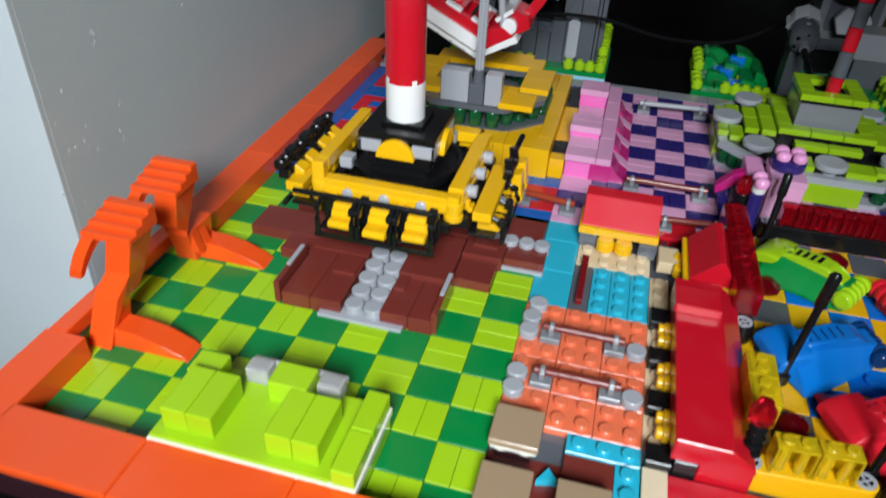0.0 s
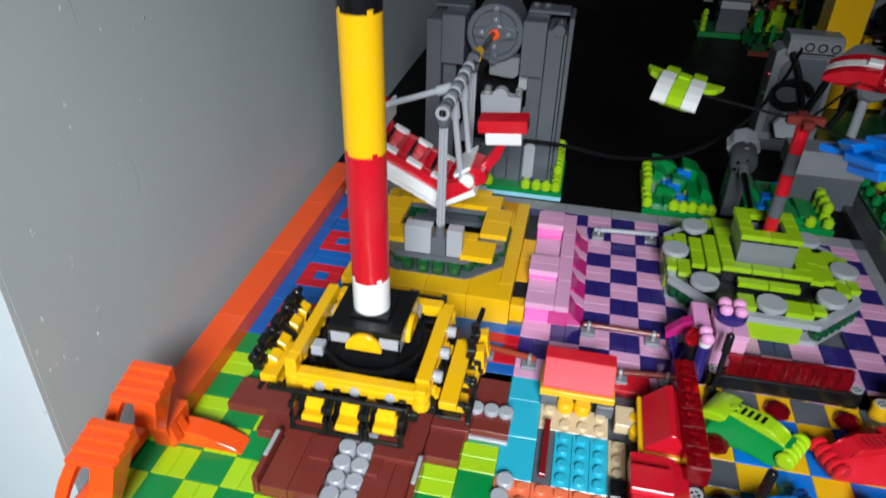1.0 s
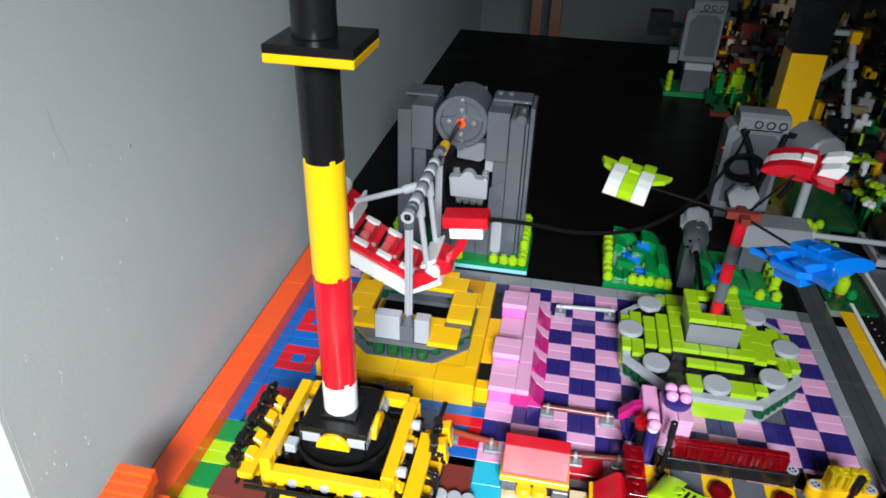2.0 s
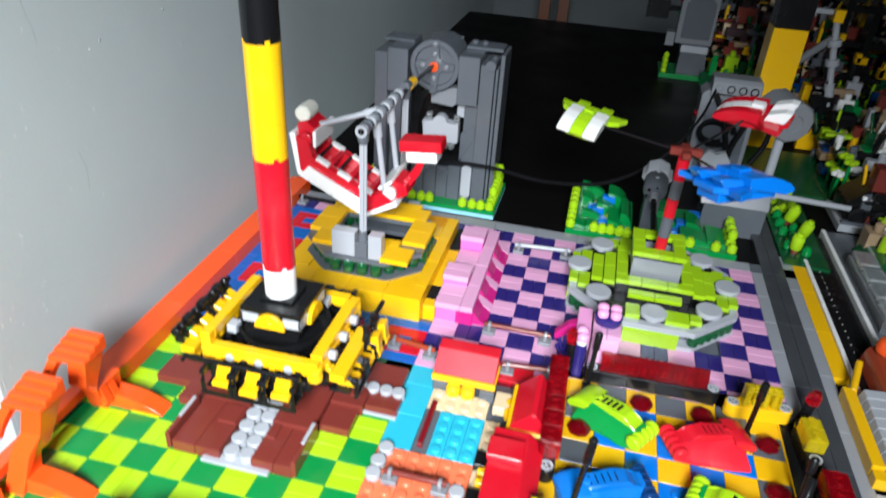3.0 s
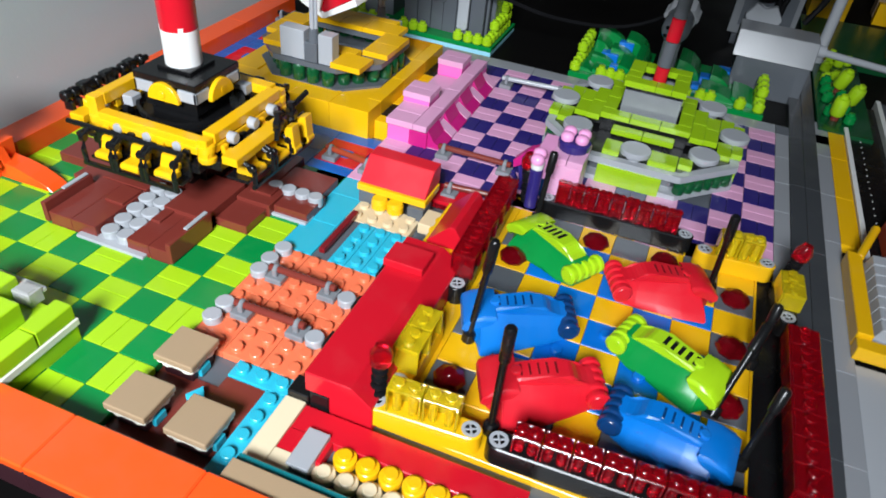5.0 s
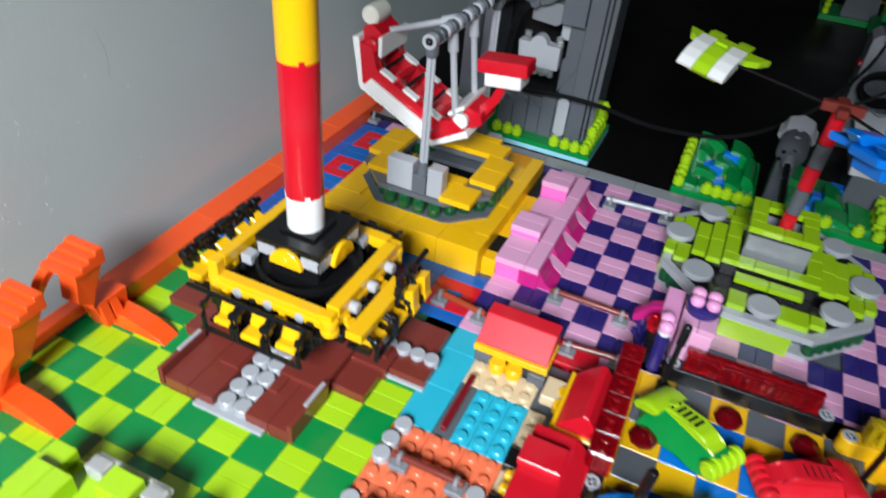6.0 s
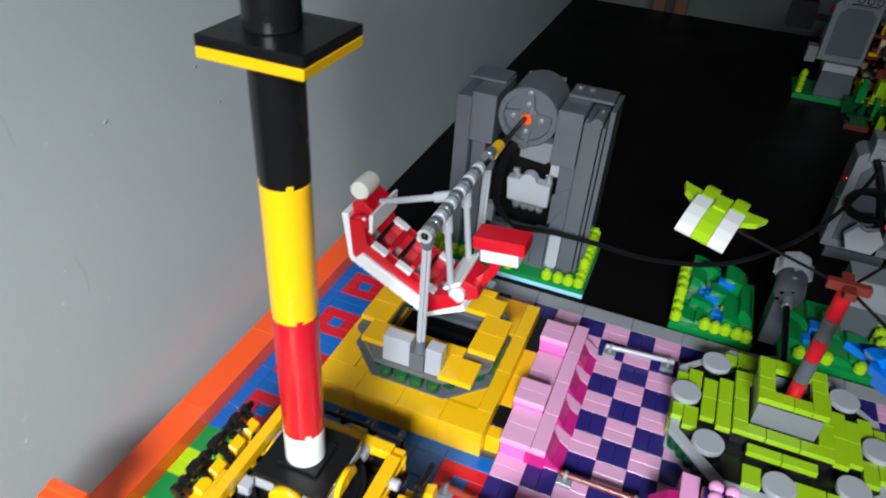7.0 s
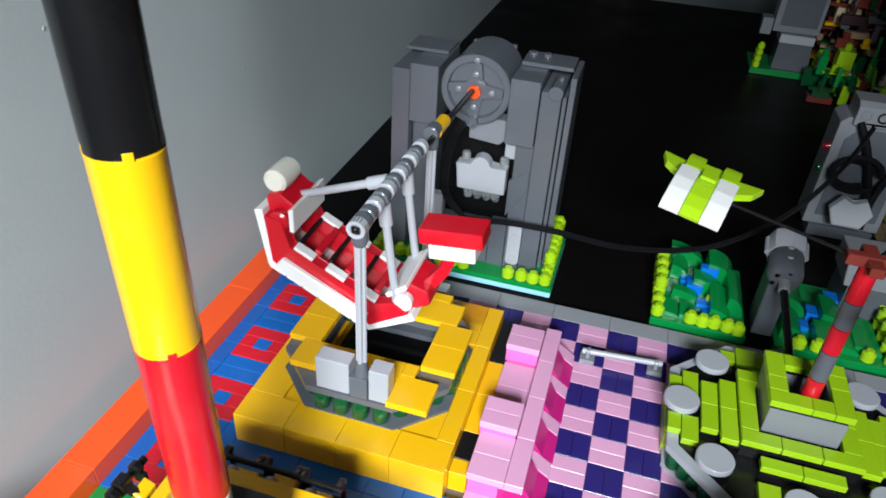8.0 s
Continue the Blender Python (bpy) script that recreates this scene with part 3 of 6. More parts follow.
    if k == 1:
        for q in (0.4, 1.9):
            bm = bmesh.new()
            tube(bm, [(TX + q - 0.2, TY - 5.5, 4.0), (TX + q, TY - 5.7, 4.9), (TX + q + 0.1, TY - 5.6, 5.6)], 0.26)
            lathe(bm, (TX + q, TY - 5.5, 4.9), (0, -1, 0), [(0.34, 0), (0.34, 0.4), (0.24, 0.46)], 10)
            part("peg", turned(bm), "black", tw, "black peg")
            bm = bmesh.new()
            prism(bm, [(TY - 6.5, 3.0), (TY - 6.0, 2.9), (TY - 5.75, 4.5), (TY - 6.35, 4.7)], "x", TX + q + 0.35, TX + q + 1.15, 0.05)
            lathe(bm, (TX + q + 0.35, TY - 6.3, 3.2), (1, 0, 0), [(0.22, 0), (0.26, 0.04), (0.26, 0.76), (0.22, 0.8)], 10)
            part("hinge_brick", turned(bm), "yellow", tw, "yellow hinge brick")
        bm = bmesh.new()
        tube(bm, [(TX + 1.6, TY - 5.6, 5.2), (TX + 2.6, TY - 5.75, 5.5), (TX + 3.4, TY - 5.85, 5.7)], 0.17)
        part("peg", turned(bm), "black", tw, "black bar end")
    if k == 3:
        for q in (-2.6, -1.2, 0.6, 1.9):
            bm = bmesh.new()
            prism(bm, [(TY - 5.75, 3.3), (TY - 5.15, 3.2), (TY - 4.95, 4.7), (TY - 5.5, 5.0)], "x", TX + q, TX + q + 0.95, 0.05)
            lathe(bm, (TX + q, TY - 5.6, 3.45), (1, 0, 0), [(0.22, 0), (0.26, 0.04), (0.26, 0.9), (0.22, 0.95)], 10)
            part("hinge_brick", turned(bm), "yellow", tw, "yellow hinge brick")
        for q in (-2.9, -1.3, -0.5, 0.9, 1.4, 2.7, 3.3):
            bm = bmesh.new()
            lathe(bm, (TX + q, TY - 5.98, gz + 0.02), (1, 0, 0), [(0.26, 0), (0.34, 0.05), (0.34, 0.36), (0.26, 0.42)], 10)
            box(bm, TX + q + 0.05, TX + q + 0.35, TY - 6.1, TY - 5.5, gz - 0.75, gz - 0.2, 0.05)
            part("clip", turned(bm), "black", guard, "black clip")
    for q in (-2, 0, 2):
        bm = bmesh.new()
        d = 0.3 if q == 0 else 0.0
        box(bm, TX + q - 0.62, TX + q + 0.62, TY - 5.3 - d - out, TY - 4.7, 2.96, 3.35)
        prism(bm, [(TY - 4.95 - out, 3.35), (TY - 4.62 - 0.5 * out, 3.35), (TY - 4.5 - 0.5 * out, 3.7), (TY - 4.8 - out, 3.7)], "x", TX + q - 0.62, TX + q + 0.62, 0.05)
        prism(bm, [(TY - 4.95 - out, 3.78), (TY - 4.6 - 0.5 * out, 3.78), (TY - 4.5 - 0.5 * out, 4.08), (TY - 4.8 - out, 4.08)], "x", TX + q - 0.5, TX + q + 0.5, 0.05)
        lathe(bm, (TX + q - 0.6, TY - 5.3 - d - out, 3.16), (1, 0, 0), [(0.18, 0), (0.22, 0.05), (0.22, 1.15), (0.18, 1.2)], 10)
        part("seat", raised(bm), "yellow", rack, "yellow seat")
blocks("inner_floor", "black", tw, (TX - 3.6, TX + 3.6, TY - 3.55, TY + 3.55, 3.5, 3.8))
bm = bmesh.new()
lathe(bm, (TX, TY, 3.9), (0, 0, 1), [(2.1, 0), (2.7, 0.5), (2.95, 1.1), (2.95, 1.3), (2.75, 1.3), (2.6, 0.95), (1.6, 0.85), (0, 0.85)], 36)
part("dish", bm, "black", tw, "round black dish")
blocks("core", "black", tw, (TX - 1.5, TX + 1.5, TY - 1.5, TY + 1.5, 0.4, 5.3))

# ---- pirate swing on the yellow base ----
yb = thing("swing_base", "yellow brick base with a raised stepped ring round a dark pit", "toy base", (-11, -10, 0))
for k in range(4):
    piece("brick", 3, 2, 2.4, -15.5 + 3 * k, -16, -0.4, "yellow", yb)
for k in range(3):
    piece("brick", 2, 4, 2.4, -16, -13 + 4 * k, -0.4, "yellow", yb)
    piece("brick", 1, 4, 2.4, -5.5, -13 + 4 * k, -0.4, "yellow", yb)
for k in range(3):
    piece("brick", 3, 2, 2.4, -13.5 + 3 * k, -4, -0.4, "yellow", yb)
piece("brick", 2, 4, 2.4, -7.0, -5.0, -0.4, "yellow", yb)
for x0, x1, y0, y1 in ((-15, -13.5, -15, -13), (-8.5, -6, -15, -13), (-7.5, -6, -13, -7), (-15, -14.2, -13, -5), (-8.5, -6, -7, -5)):
    piece("plate", x1 - x0, y1 - y0, 2.3, (x0 + x1) / 2, (y0 + y1) / 2, -0.4, "yellow", yb)
blocks("pit", "black", yb, (-14.2, -7.5, -15, -5, -0.4, 1.2))


def octagon(cx, cy, half, cut, step=1):
    """A stepped octagon outline of bricks."""
    s, h = cut, half
    return [(cx - h + s, cy - h), (cx + h - s, cy - h), (cx + h, cy - h + s), (cx + h, cy + h - s), (cx + h - s, cy + h), (cx - h + s, cy + h), (cx - h, cy + h - s), (cx - h, cy - h + s)]


def ring_plate(bm, cx, cy, half, cut, hx, hy, z0, z1):
    """An eight-sided plate with a square hole."""
    outer = octagon(cx, cy, half, cut)
    inner = [(cx - hx, cy - hy), (cx + hx, cy - hy), (cx + hx, cy + hy), (cx - hx, cy + hy)]
    v = {(n, z): [bm.verts.new((*p, z)) for p in pts] for n, pts in (("o", outer), ("i", inner)) for z in (z0, z1)}
    near = [0, 1, 1, 2, 2, 3, 3, 0]
    for z in (z0, z1):
        for k in range(8):
            q = [v["o", z][k], v["o", z][(k + 1) % 8], v["i", z][near[(k + 1) % 8]], v["i", z][near[k]]]
            bm.faces.new(list(dict.fromkeys(q)))
    for n, c in (("o", 8), ("i", 4)):
        for k in range(c):
            bm.faces.new((v[n, z0][k], v[n, z0][(k + 1) % c], v[n, z1][(k + 1) % c], v[n, z1][k]))


bm = bmesh.new()
ring_plate(bm, -11, -10.2, 4.9, 2.4, 3.0, 2.2, 3.2, 3.58)
part("grey_plate", bm, "dark_grey", yb, "grey stepped plate")
bm = bmesh.new()
ring_plate(bm, -11, -10.2, 5.0, 2.4, 3.4, 2.8, 1.7, 2.08)
part("grey_plate", bm, "dark_grey", yb, "grey stepped plate")
for k in range(26):
    a = 2 * math.pi * k / 26
    rx = 4.6 / max(abs(math.cos(a)), abs(math.sin(a)), 0.74 * (abs(math.cos(a)) + abs(math.sin(a))))
    bm = bmesh.new()
    lathe(bm, (-11 + rx * math.cos(a), -10.2 + rx * math.sin(a), 2.05), (0, 0, 1), [(0.42, 0), (0.46, 0.08), (0.46, 1.0), (0.36, 1.15)], 12)
    part("round_brick", bm, "glass_green", yb, "clear green round brick")
for x0, x1, y0, y1 in ((-15, -12, -8, -6), (-12, -10, -8, -6), (-10, -7, -8, -6), (-16, -14, -12, -10), (-16, -14, -10, -8), (-8, -6, -10, -8), (-8, -6, -12, -10),
                       (-15, -12.9, -14, -12), (-12.9, -10, -13.4, -12), (-10, -8.8, -13.4, -12), (-8.9, -6.6, -15.2, -13), (-8.8, -8.0, -13, -12), (-14, -8, -6, -5.2)):
    piece("tile", x1 - x0, y1 - y0, 0.4, (x0 + x1) / 2, (y0 + y1) / 2, 3.6, "yellow", yb)
strip = thing("yellow_strip", "low yellow and black tile strip beside the base", "toy trim", (-4.5, -10, 0))
for y0, y1, mat in ((-16, -15, "yellow"), (-15, -13, "black"), (-13, -10, "yellow"), (-10, -7, "yellow"), (-7, -3, "black")):
    piece("tile", 1, y1 - y0, 1.4, -4.5, (y0 + y1) / 2, -0.4, mat, strip)

sw = thing("pirate_swing", "red and white toy boat swing hanging from a grey axle", "toy ride", (-10.4, -10, 4))
AZ = 14.2
for y, yb0, zb in ((-14.6, -15.0, 3.6), (-3.6, -4.0, 2.02)):
    bm = bmesh.new()
    box(bm, -12.9, -11.0, yb0, yb0 + 1, zb, zb + 2.1 if y < -10 else zb + 1.2)
    box(bm, -9.9, -8.8, yb0, yb0 + 1, zb, zb + 2.1 if y < -10 else zb + 1.2)
    part("foot_block", bm, "light_grey", sw, "light grey block")
    bm = bmesh.new()
    box(bm, -10.95, -9.95, y - 0.5, y + 0.5, zb, zb + 1.4)
    lathe(bm, (-10.42, y, zb + 1.4), (0, 0, 1), [(0.4, 0), (0.3, 0.9)], 12)
    part("socket", bm, "dark_grey", sw, "dark grey connector")
    bm = bmesh.new()
    lathe(bm, (-10.42, y, AZ - 1.1), (0, 0, 1), [(0.3, 0), (0.42, 0.3), (0.42, 0.9)], 12)
    lathe(bm, (-10.42, y - 0.5, AZ), (0, 1, 0), [(0.38, 0), (0.46, 0.05), (0.46, 0.95), (0.38, 1.0)], 18)
    part("socket", bm, "dark_grey", sw, "dark grey connector")
    bm = bmesh.new()
    for dx, dy in ((0.17, 0), (-0.17, 0), (0, 0.17), (0, -0.17)):
        rod(bm, (-10.42 + dx, y + dy, zb + 1.4), (-10.42 + dx, y + dy, AZ - 0.9), 0.13, 8)
    part("post", bm, "light_grey", sw, "light grey cross axle")
bm = bmesh.new()
rod(bm, (-10.42, -15.1, AZ), (-10.1, 4.6, 13.9), 0.2, 12)
for d in (-0.13, 0.13):
    box(bm, -10.42 + d - 0.06, -10.42 + d + 0.06, -15.16, -15.0, AZ - 0.2, AZ + 0.2), box(bm, -10.62, -10.22, -15.15, -15.0, AZ + d - 0.06, AZ + d + 0.06)
part("axle", bm, "black", sw, "black axle")
bm = bmesh.new()
lathe(bm, (-10.42, -15.12, AZ), (0, 1, 0), [(0.27, 0.02), (0.46, 0.0), (0.46, 0.5), (0.27, 0.5)], 20)
part("end_cap", bm, "light_grey", sw)
for k in range(10):
    y = -13.9 + 0.86 * k
    bm = bmesh.new()
    lathe(bm, (-10.42, y, AZ), (0, 1, 0), [(0.36, 0), (0.44, 0.06), (0.44, 0.5), (0.36, 0.56)], 16)
    part("bush", bm, "light_grey" if k % 2 else "dark_grey", sw, "grey bush")
bm = bmesh.new()
lathe(bm, (-10.35, -3.4, AZ - 0.12), (0, 1, -0.015), [(0.3, 0), (0.42, 0.04), (0.42, 1.9), (0.3, 1.95)], 16)
part("sleeve", bm, "yellow", sw, "yellow sleeve")


def boat(tilt):
    """The gondola, drawn hanging under the axle at (0, 0) in x and z, then swung out towards the wall."""
    m = Matrix.Translation((-10.42, -10, AZ)) @ Matrix.Rotation(radians(tilt), 4, "Y")

    def put(name, bm, mat, label="", parent=sw):
        bmesh.ops.transform(bm, matrix=m, verts=bm.verts)
        return part(name, bm, mat, parent, label)

    bm = bmesh.new()
    prism(bm, [(-5.3, -5.2), (-3.3, -7.95), (3.3, -7.95), (5.0, -5.5), (4.6, -5.2), (3.1, -7.55), (-3.1, -7.55), (-4.9, -4.9)], "y", -1.95, 1.95, 0.04)
    hull = put("hull", bm, "white", "white keel plates")
    for k in range(6):
        bm = bmesh.new()
        box(bm, -3.2 + 1.07 * k, -2.18 + 1.07 * k, -1.9, 1.9, -8.1, -7.96, 0.04)
        put("keel_tile", bm, "white", "white tile", hull)
    for y0, y1, w0, w1 in ((-2.05, -1.35, -2.4, -2.06), (1.35, 2.05, 2.06, 2.4)):
        bm = bmesh.new()
        prism(bm, [(-4.7, -5.1), (-3.15, -7.5), (3.15, -7.5), (4.5, -5.3), (3.5, -5.2), (2.7, -6.0), (-2.7, -6.0), (-3.7, -4.8)], "y", y0, y1, 0.05)
        put("side_wall", bm, "red", "red side wall")
        for x in (-2.5, -0.5, 1.5):
            bm = bmesh.new()
            box(bm, x, x + 1.2, y0 + 0.05, y1 - 0.05, -6.0, -5.78, 0.04)
            put("gunwale_tile", bm, "white", "white tile")
        bm = bmesh.new()
        prism(bm, [(-2.9, -7.5), (2.9, -7.5), (2.7, -6.65), (-2.7, -6.65)], "y", w0, w1, 0.06)
        put("side_panel", bm, "white", "white side panel")
    for x in (-1.9, 0.0, 1.9):
        bm = bmesh.new()
        box(bm, x - 0.75, x + 0.75, -1.3, 1.3, -7.5, -6.75, 0.06)
        box(bm, x + 0.35, x + 0.75, -1.3, 1.3, -6.75, -5.75, 0.06)
        put("bench", bm, "red", "red bench")
        bm = bmesh.new()
        rod(bm, (x - 0.5, -1.3, -5.9), (x - 0.5, 1.3, -5.9), 0.14, 8)
        put("lap_bar", bm, "black", "black lap bar")
    for s in (-1, 1):
        bm = bmesh.new()
        prism(bm, [(s * 5.2, -4.5), (s * 4.3, -5.9), (s * 3.1, -5.9), (s * 2.9, -5.0), (s * 3.5, -4.1), (s * 4.7, -3.9)], "y", -1.3, 1.3, 0.07)
        put("end_block", bm, "red", "red end block")
        bm = bmesh.new()
        prism(bm, [(s * 2.85, -5.1), (s * 3.1, -5.2), (s * 3.7, -4.05), (s * 3.5, -3.8)], "y", -1.9, 1.9, 0.04)
        put("end_rail", bm, "white", "white end rail")
        for q in (-1, 1):
            bm = bmesh.new()
            lathe(bm, (s * 3.9, q * 1.35, -5.0), (0, q, 0), [(0.5, 0), (0.55, 0.08), (0.55, 0.5), (0.42, 0.6)], 14)
            put("end_cap", bm, "white" if s > 0 else "red", "round end cap")
    bm = bmesh.new()
    lathe(bm, (-5.2, -1.0, -3.75), (0, 1, 0), [(0.5, 0), (0.66, 0.15), (0.7, 1.0), (0.66, 1.85), (0.5, 2.0)], 20)
    put("figurehead", bm, "cream", "cream round figurehead")
    bm = bmesh.new()
    prism(bm, [(4.1, -4.6), (4.9, -4.6), (5.1, -2.8), (4.8, -1.0), (4.35, -1.0), (4.5, -2.8)], "y", -0.45, 0.45, 0.05)
    put("stern_post", bm, "red", "red stern post")
    out, up = Vector((0.84, 0.54)), Vector((-0.54, 0.84))
    for mat, lo, hi, a, b in (("white", -0.75, 0.1, -1.2, 1.3), ("red", 0.1, 1.0, -1.7, 1.7)):
        c = Vector((4.3, -1.0))
        bm = bmesh.new()
        prism(bm, [tuple(c + out * p + up * q) for p, q in ((a, lo), (b, lo), (b, hi), (a, hi))], "y", -0.9, 0.9, 0.06)
        put("stern_plate", bm, mat, mat + " stern plate")
    for y, x, z in ((-1.7, 3.7, -5.4), (1.7, 3.7, -5.4), (0.1, -4.2, -4.6)):
        bm = bmesh.new()
        rod(bm, (0, y, 0), (x, y, z), 0.23, 10)
        arm = put("arm", bm, "light_grey", "light grey arm")
        bm = bmesh.new()
        rod(bm, (x * 0.07, y, z * 0.07), (x * 0.25, y, z * 0.25), 0.36, 12)
        put("sleeve", bm, "light_grey", "", arm)


boat(27)

# ---- pink steps ----
pk = thing("pink_steps", "two-tone pink brick steps with magenta slopes", "toy steps", (-2.5, -10, 0))
blocks("core", "hot_pink", pk, (-3.95, -1.0, -16.1, -3.3, -0.4, 1.12))
blocks("front_brick", "magenta", pk, (-2.3, -0.97, -16.2, -15.4, -0.4, 1.1), label="magenta brick")
for k in range(4):
    y0 = -16.3 + 3.25 * k
    piece("brick", 1, 3.25, 0.45, -1.5, y0 + 1.625, 1.2, "pale_pink", pk)
for y0, y1, z in ((-16.3, -14.8, 1.2), (-14.8, -13.2, 1.2), (-11.2, -9.0, 0.75), (-9, -6.9, 0.75)):
    piece("brick", 2, y1 - y0, 0.45, -3, (y0 + y1) / 2, z, "pale_pink", pk)
for y0 in (-13.3, -6.6):
    piece("brick", 2, 2.0, 0.95, -3.05, y0 + 1.0, 1.0, "hot_pink", pk)
    piece("brick", 2.1, 1.05, 0.45, -3.05, y0 + 0.5, 1.95, "pale_pink", pk), piece("brick", 2.1, 1.05, 0.45, -3.05, y0 + 1.52, 1.95, "pale_pink", pk)
for k in range(4):
    y0 = -16.0 + 3.1 * k
    bm = bmesh.new()
    prism(bm, [(-1.0, 0.0), (0.15, 0.0), (0.15, 0.12), (-0.5, 0.5), (-1.0, 1.3)], "y", y0, y0 + 2.0, 0.03)
    part("slope", bm, "magenta", pk, "magenta slope")
    bm = bmesh.new()
    prism(bm, [(-1.0, 0.0), (0.1, 0.0), (0.1, 0.15), (-1.0, 0.9)], "y", y0 + 2.05, y0 + 3.05, 0.03)
    part("slope", bm, "pale_pink", pk)

# ---- lime carousel ----
CX, CY = 12.5, -7.7
lc = thing("plane_carousel", "stepped lime green carousel base with a red striped pole", "toy ride", (CX, CY, 0))
bm = bmesh.new()
ring_plate(bm, CX, CY, 6.6, 3.4, 3.0, 3.0, 0.0, 0.35)
part("grey_plate", bm, "light_grey", lc, "light grey stepped plate")
bm = bmesh.new()
ring_plate(bm, CX, CY, 6.6, 3.4, 2.6, 2.6, 1.3, 1.75)
part("grey_plate", bm, "light_grey", lc, "light grey stepped plate")
bm = bmesh.new()
prism(bm, octagon(CX, CY, 5.6, 2.9), "z", 0.3, 1.35)
part("core", bm, "dark_grey", lc)
for k in range(8):
    out = octagon(CX, CY, 6.3, 3.3)
    a, b = Vector((*out[k], 0)), Vector((*out[(k + 1) % 8], 0))
    if k % 2:
        for q in range(6):
            p = a.lerp(b, (q + 0.5) / 6)
            bm = bmesh.new()
            lathe(bm, (p.x, p.y, 0.3), (0, 0, 1), [(0.36, 0), (0.4, 0.08), (0.4, 0.85), (0.3, 1.05)], 12)
            part("round_brick", bm, "glass_green", lc, "clear green round brick")
for x0, x1, y0, y1 in ((CX - 2.1, CX + 2.1, CY - 6.75, CY - 6.0), (CX - 6.7, CX - 6.0, CY - 2.1, CY + 2.1), (CX + 6.0, CX + 6.7, CY - 2.1, CY + 2.1), (CX - 2.1, CX + 2.1, CY + 6.0, CY + 6.75)):
    piece("brick", x1 - x0, y1 - y0, 1.3, (x0 + x1) / 2, (y0 + y1) / 2, 0.0, "olive_lime", lc)
# lime tiles in stepped rows round the tower: long rows on the two sides, short rows front and back
def row(x0, x1, y0, y1, z, n, along):
    for q in range(n):
        a, b = (x0 + (x1 - x0) * q / n, x0 + (x1 - x0) * (q + 1) / n) if along == "x" else (x0, x1)
        c, d = (y0 + (y1 - y0) * q / n, y0 + (y1 - y0) * (q + 1) / n) if along == "y" else (y0, y1)
        piece("tile", b - a - 0.02, d - c - 0.02, 0.4, CX + (a + b) / 2, CY + (c + d) / 2, z, "olive_lime", lc)


for s in (-1, 1):
    for u0, u1, y0, y1, z, n in ((3.05, 4.0, -2.75, 2.0, 2.4, 2), (4.0, 4.95, -2.0, 1.9, 2.08, 2), (5.0, 5.95, -2.9, -0.95, 1.76, 1), (5.0, 5.95, 0.85, 2.8, 1.76, 1), (5.95, 6.7, -2.3, -0.95, 1.76, 1), (5.95, 6.7, 0.9, 2.2, 1.76, 1)):
        row(min(s * u0, s * u1), max(s * u0, s * u1), y0, y1, z, n, "y")
    row(-2.0, 2.2, *sorted((s * 3.1, s * 3.9)), 2.2, 2, "x")
    for u0, u1, v0, v1 in ((-2.1, -0.95, 4.5, 6.1), (0.9, 2.75, 4.6, 6.15), (2.78, 3.7, 4.6, 5.6)):
        row(*((u0, u1) if s < 0 else (-u1, -u0)), *sorted((s * v0, s * v1)), 1.76, 1, "x")
row(-3.05, 3.05, -2.9, -1.95, 2.75, 3, "x")
row(-3.05, 3.05, 1.95, 2.9, 2.75, 3, "x")
row(-3.05, -2.1, -1.95, 1.95, 2.75, 2, "y")
row(2.1, 3.05, -1.95, 1.95, 2.75, 2, "y")
bm = bmesh.new()
prism(bm, octagon(CX, CY, 6.0, 3.0), "z", 1.7, 1.78)
part("step", bm, "black", lc)
blocks("side_step", "black", lc, (CX - 4.85, CX + 4.85, CY - 1.9, CY + 1.8, 1.78, 2.08), (CX - 3.9, CX + 3.9, CY - 2.6, CY + 1.9, 2.09, 2.4))
for d in (-1, 1):
    blocks("front_step", "black", lc, (CX - 1.9, CX + 2.1, CY + 3.22 * d - 0.52, CY + 3.22 * d + 0.52, 1.78, 2.2))
blocks("terrace", "black", lc, (CX - 2.95, CX + 2.95, CY - 2.7, CY + 2.7, 1.79, 2.75))
TCY = CY + 0.45
blocks("tower_wall", "mid_grey", lc, (CX - 1.95, CX + 1.95, TCY - 1.95, TCY - 1.5, 2.75, 4.5), (CX - 1.95, CX + 1.95, TCY + 1.5, TCY + 1.95, 2.75, 4.5), (CX - 1.95, CX - 1.5, TCY - 1.5, TCY + 1.5, 2.75, 4.5), (CX + 1.5, CX + 1.95, TCY - 1.5, TCY + 1.5, 2.75, 4.5), label="grey tower wall")
for k in range(4):
    m = Matrix.Rotation(k * math.pi / 2, 3, "Z")
    for dx, w in ((-1.05, 2.1), (0.55, 1.1)):
        p = m @ Vector((dx, -1.6, 0))
        piece("tile", w, 1.0, 0.42, CX + p.x, TCY + p.y, 4.78, "olive_lime", lc, turn=k * math.pi / 2)
blocks("tower_gap", "black", lc, (CX - 1.9, CX + 1.9, TCY - 1.9, TCY - 1.2, 4.5, 4.78), (CX - 1.9, CX + 1.9, TCY + 1.2, TCY + 1.9, 4.5, 4.78), (CX - 1.9, CX - 1.2, TCY - 1.2, TCY + 1.2, 4.5, 4.78), (CX + 1.2, CX + 1.9, TCY - 1.2, TCY + 1.2, 4.5, 4.78))
bm = bmesh.new()
for d in (-1, 1):
    lathe(bm, (CX + 0.62 * d, CY + 0.1, 3.6), (0, 0, 1), [(0.3, 0), (0.3, 0.7), (0.2, 0.75)], 12)
part("pin", bm, "white", lc, "white pins beside the pole")
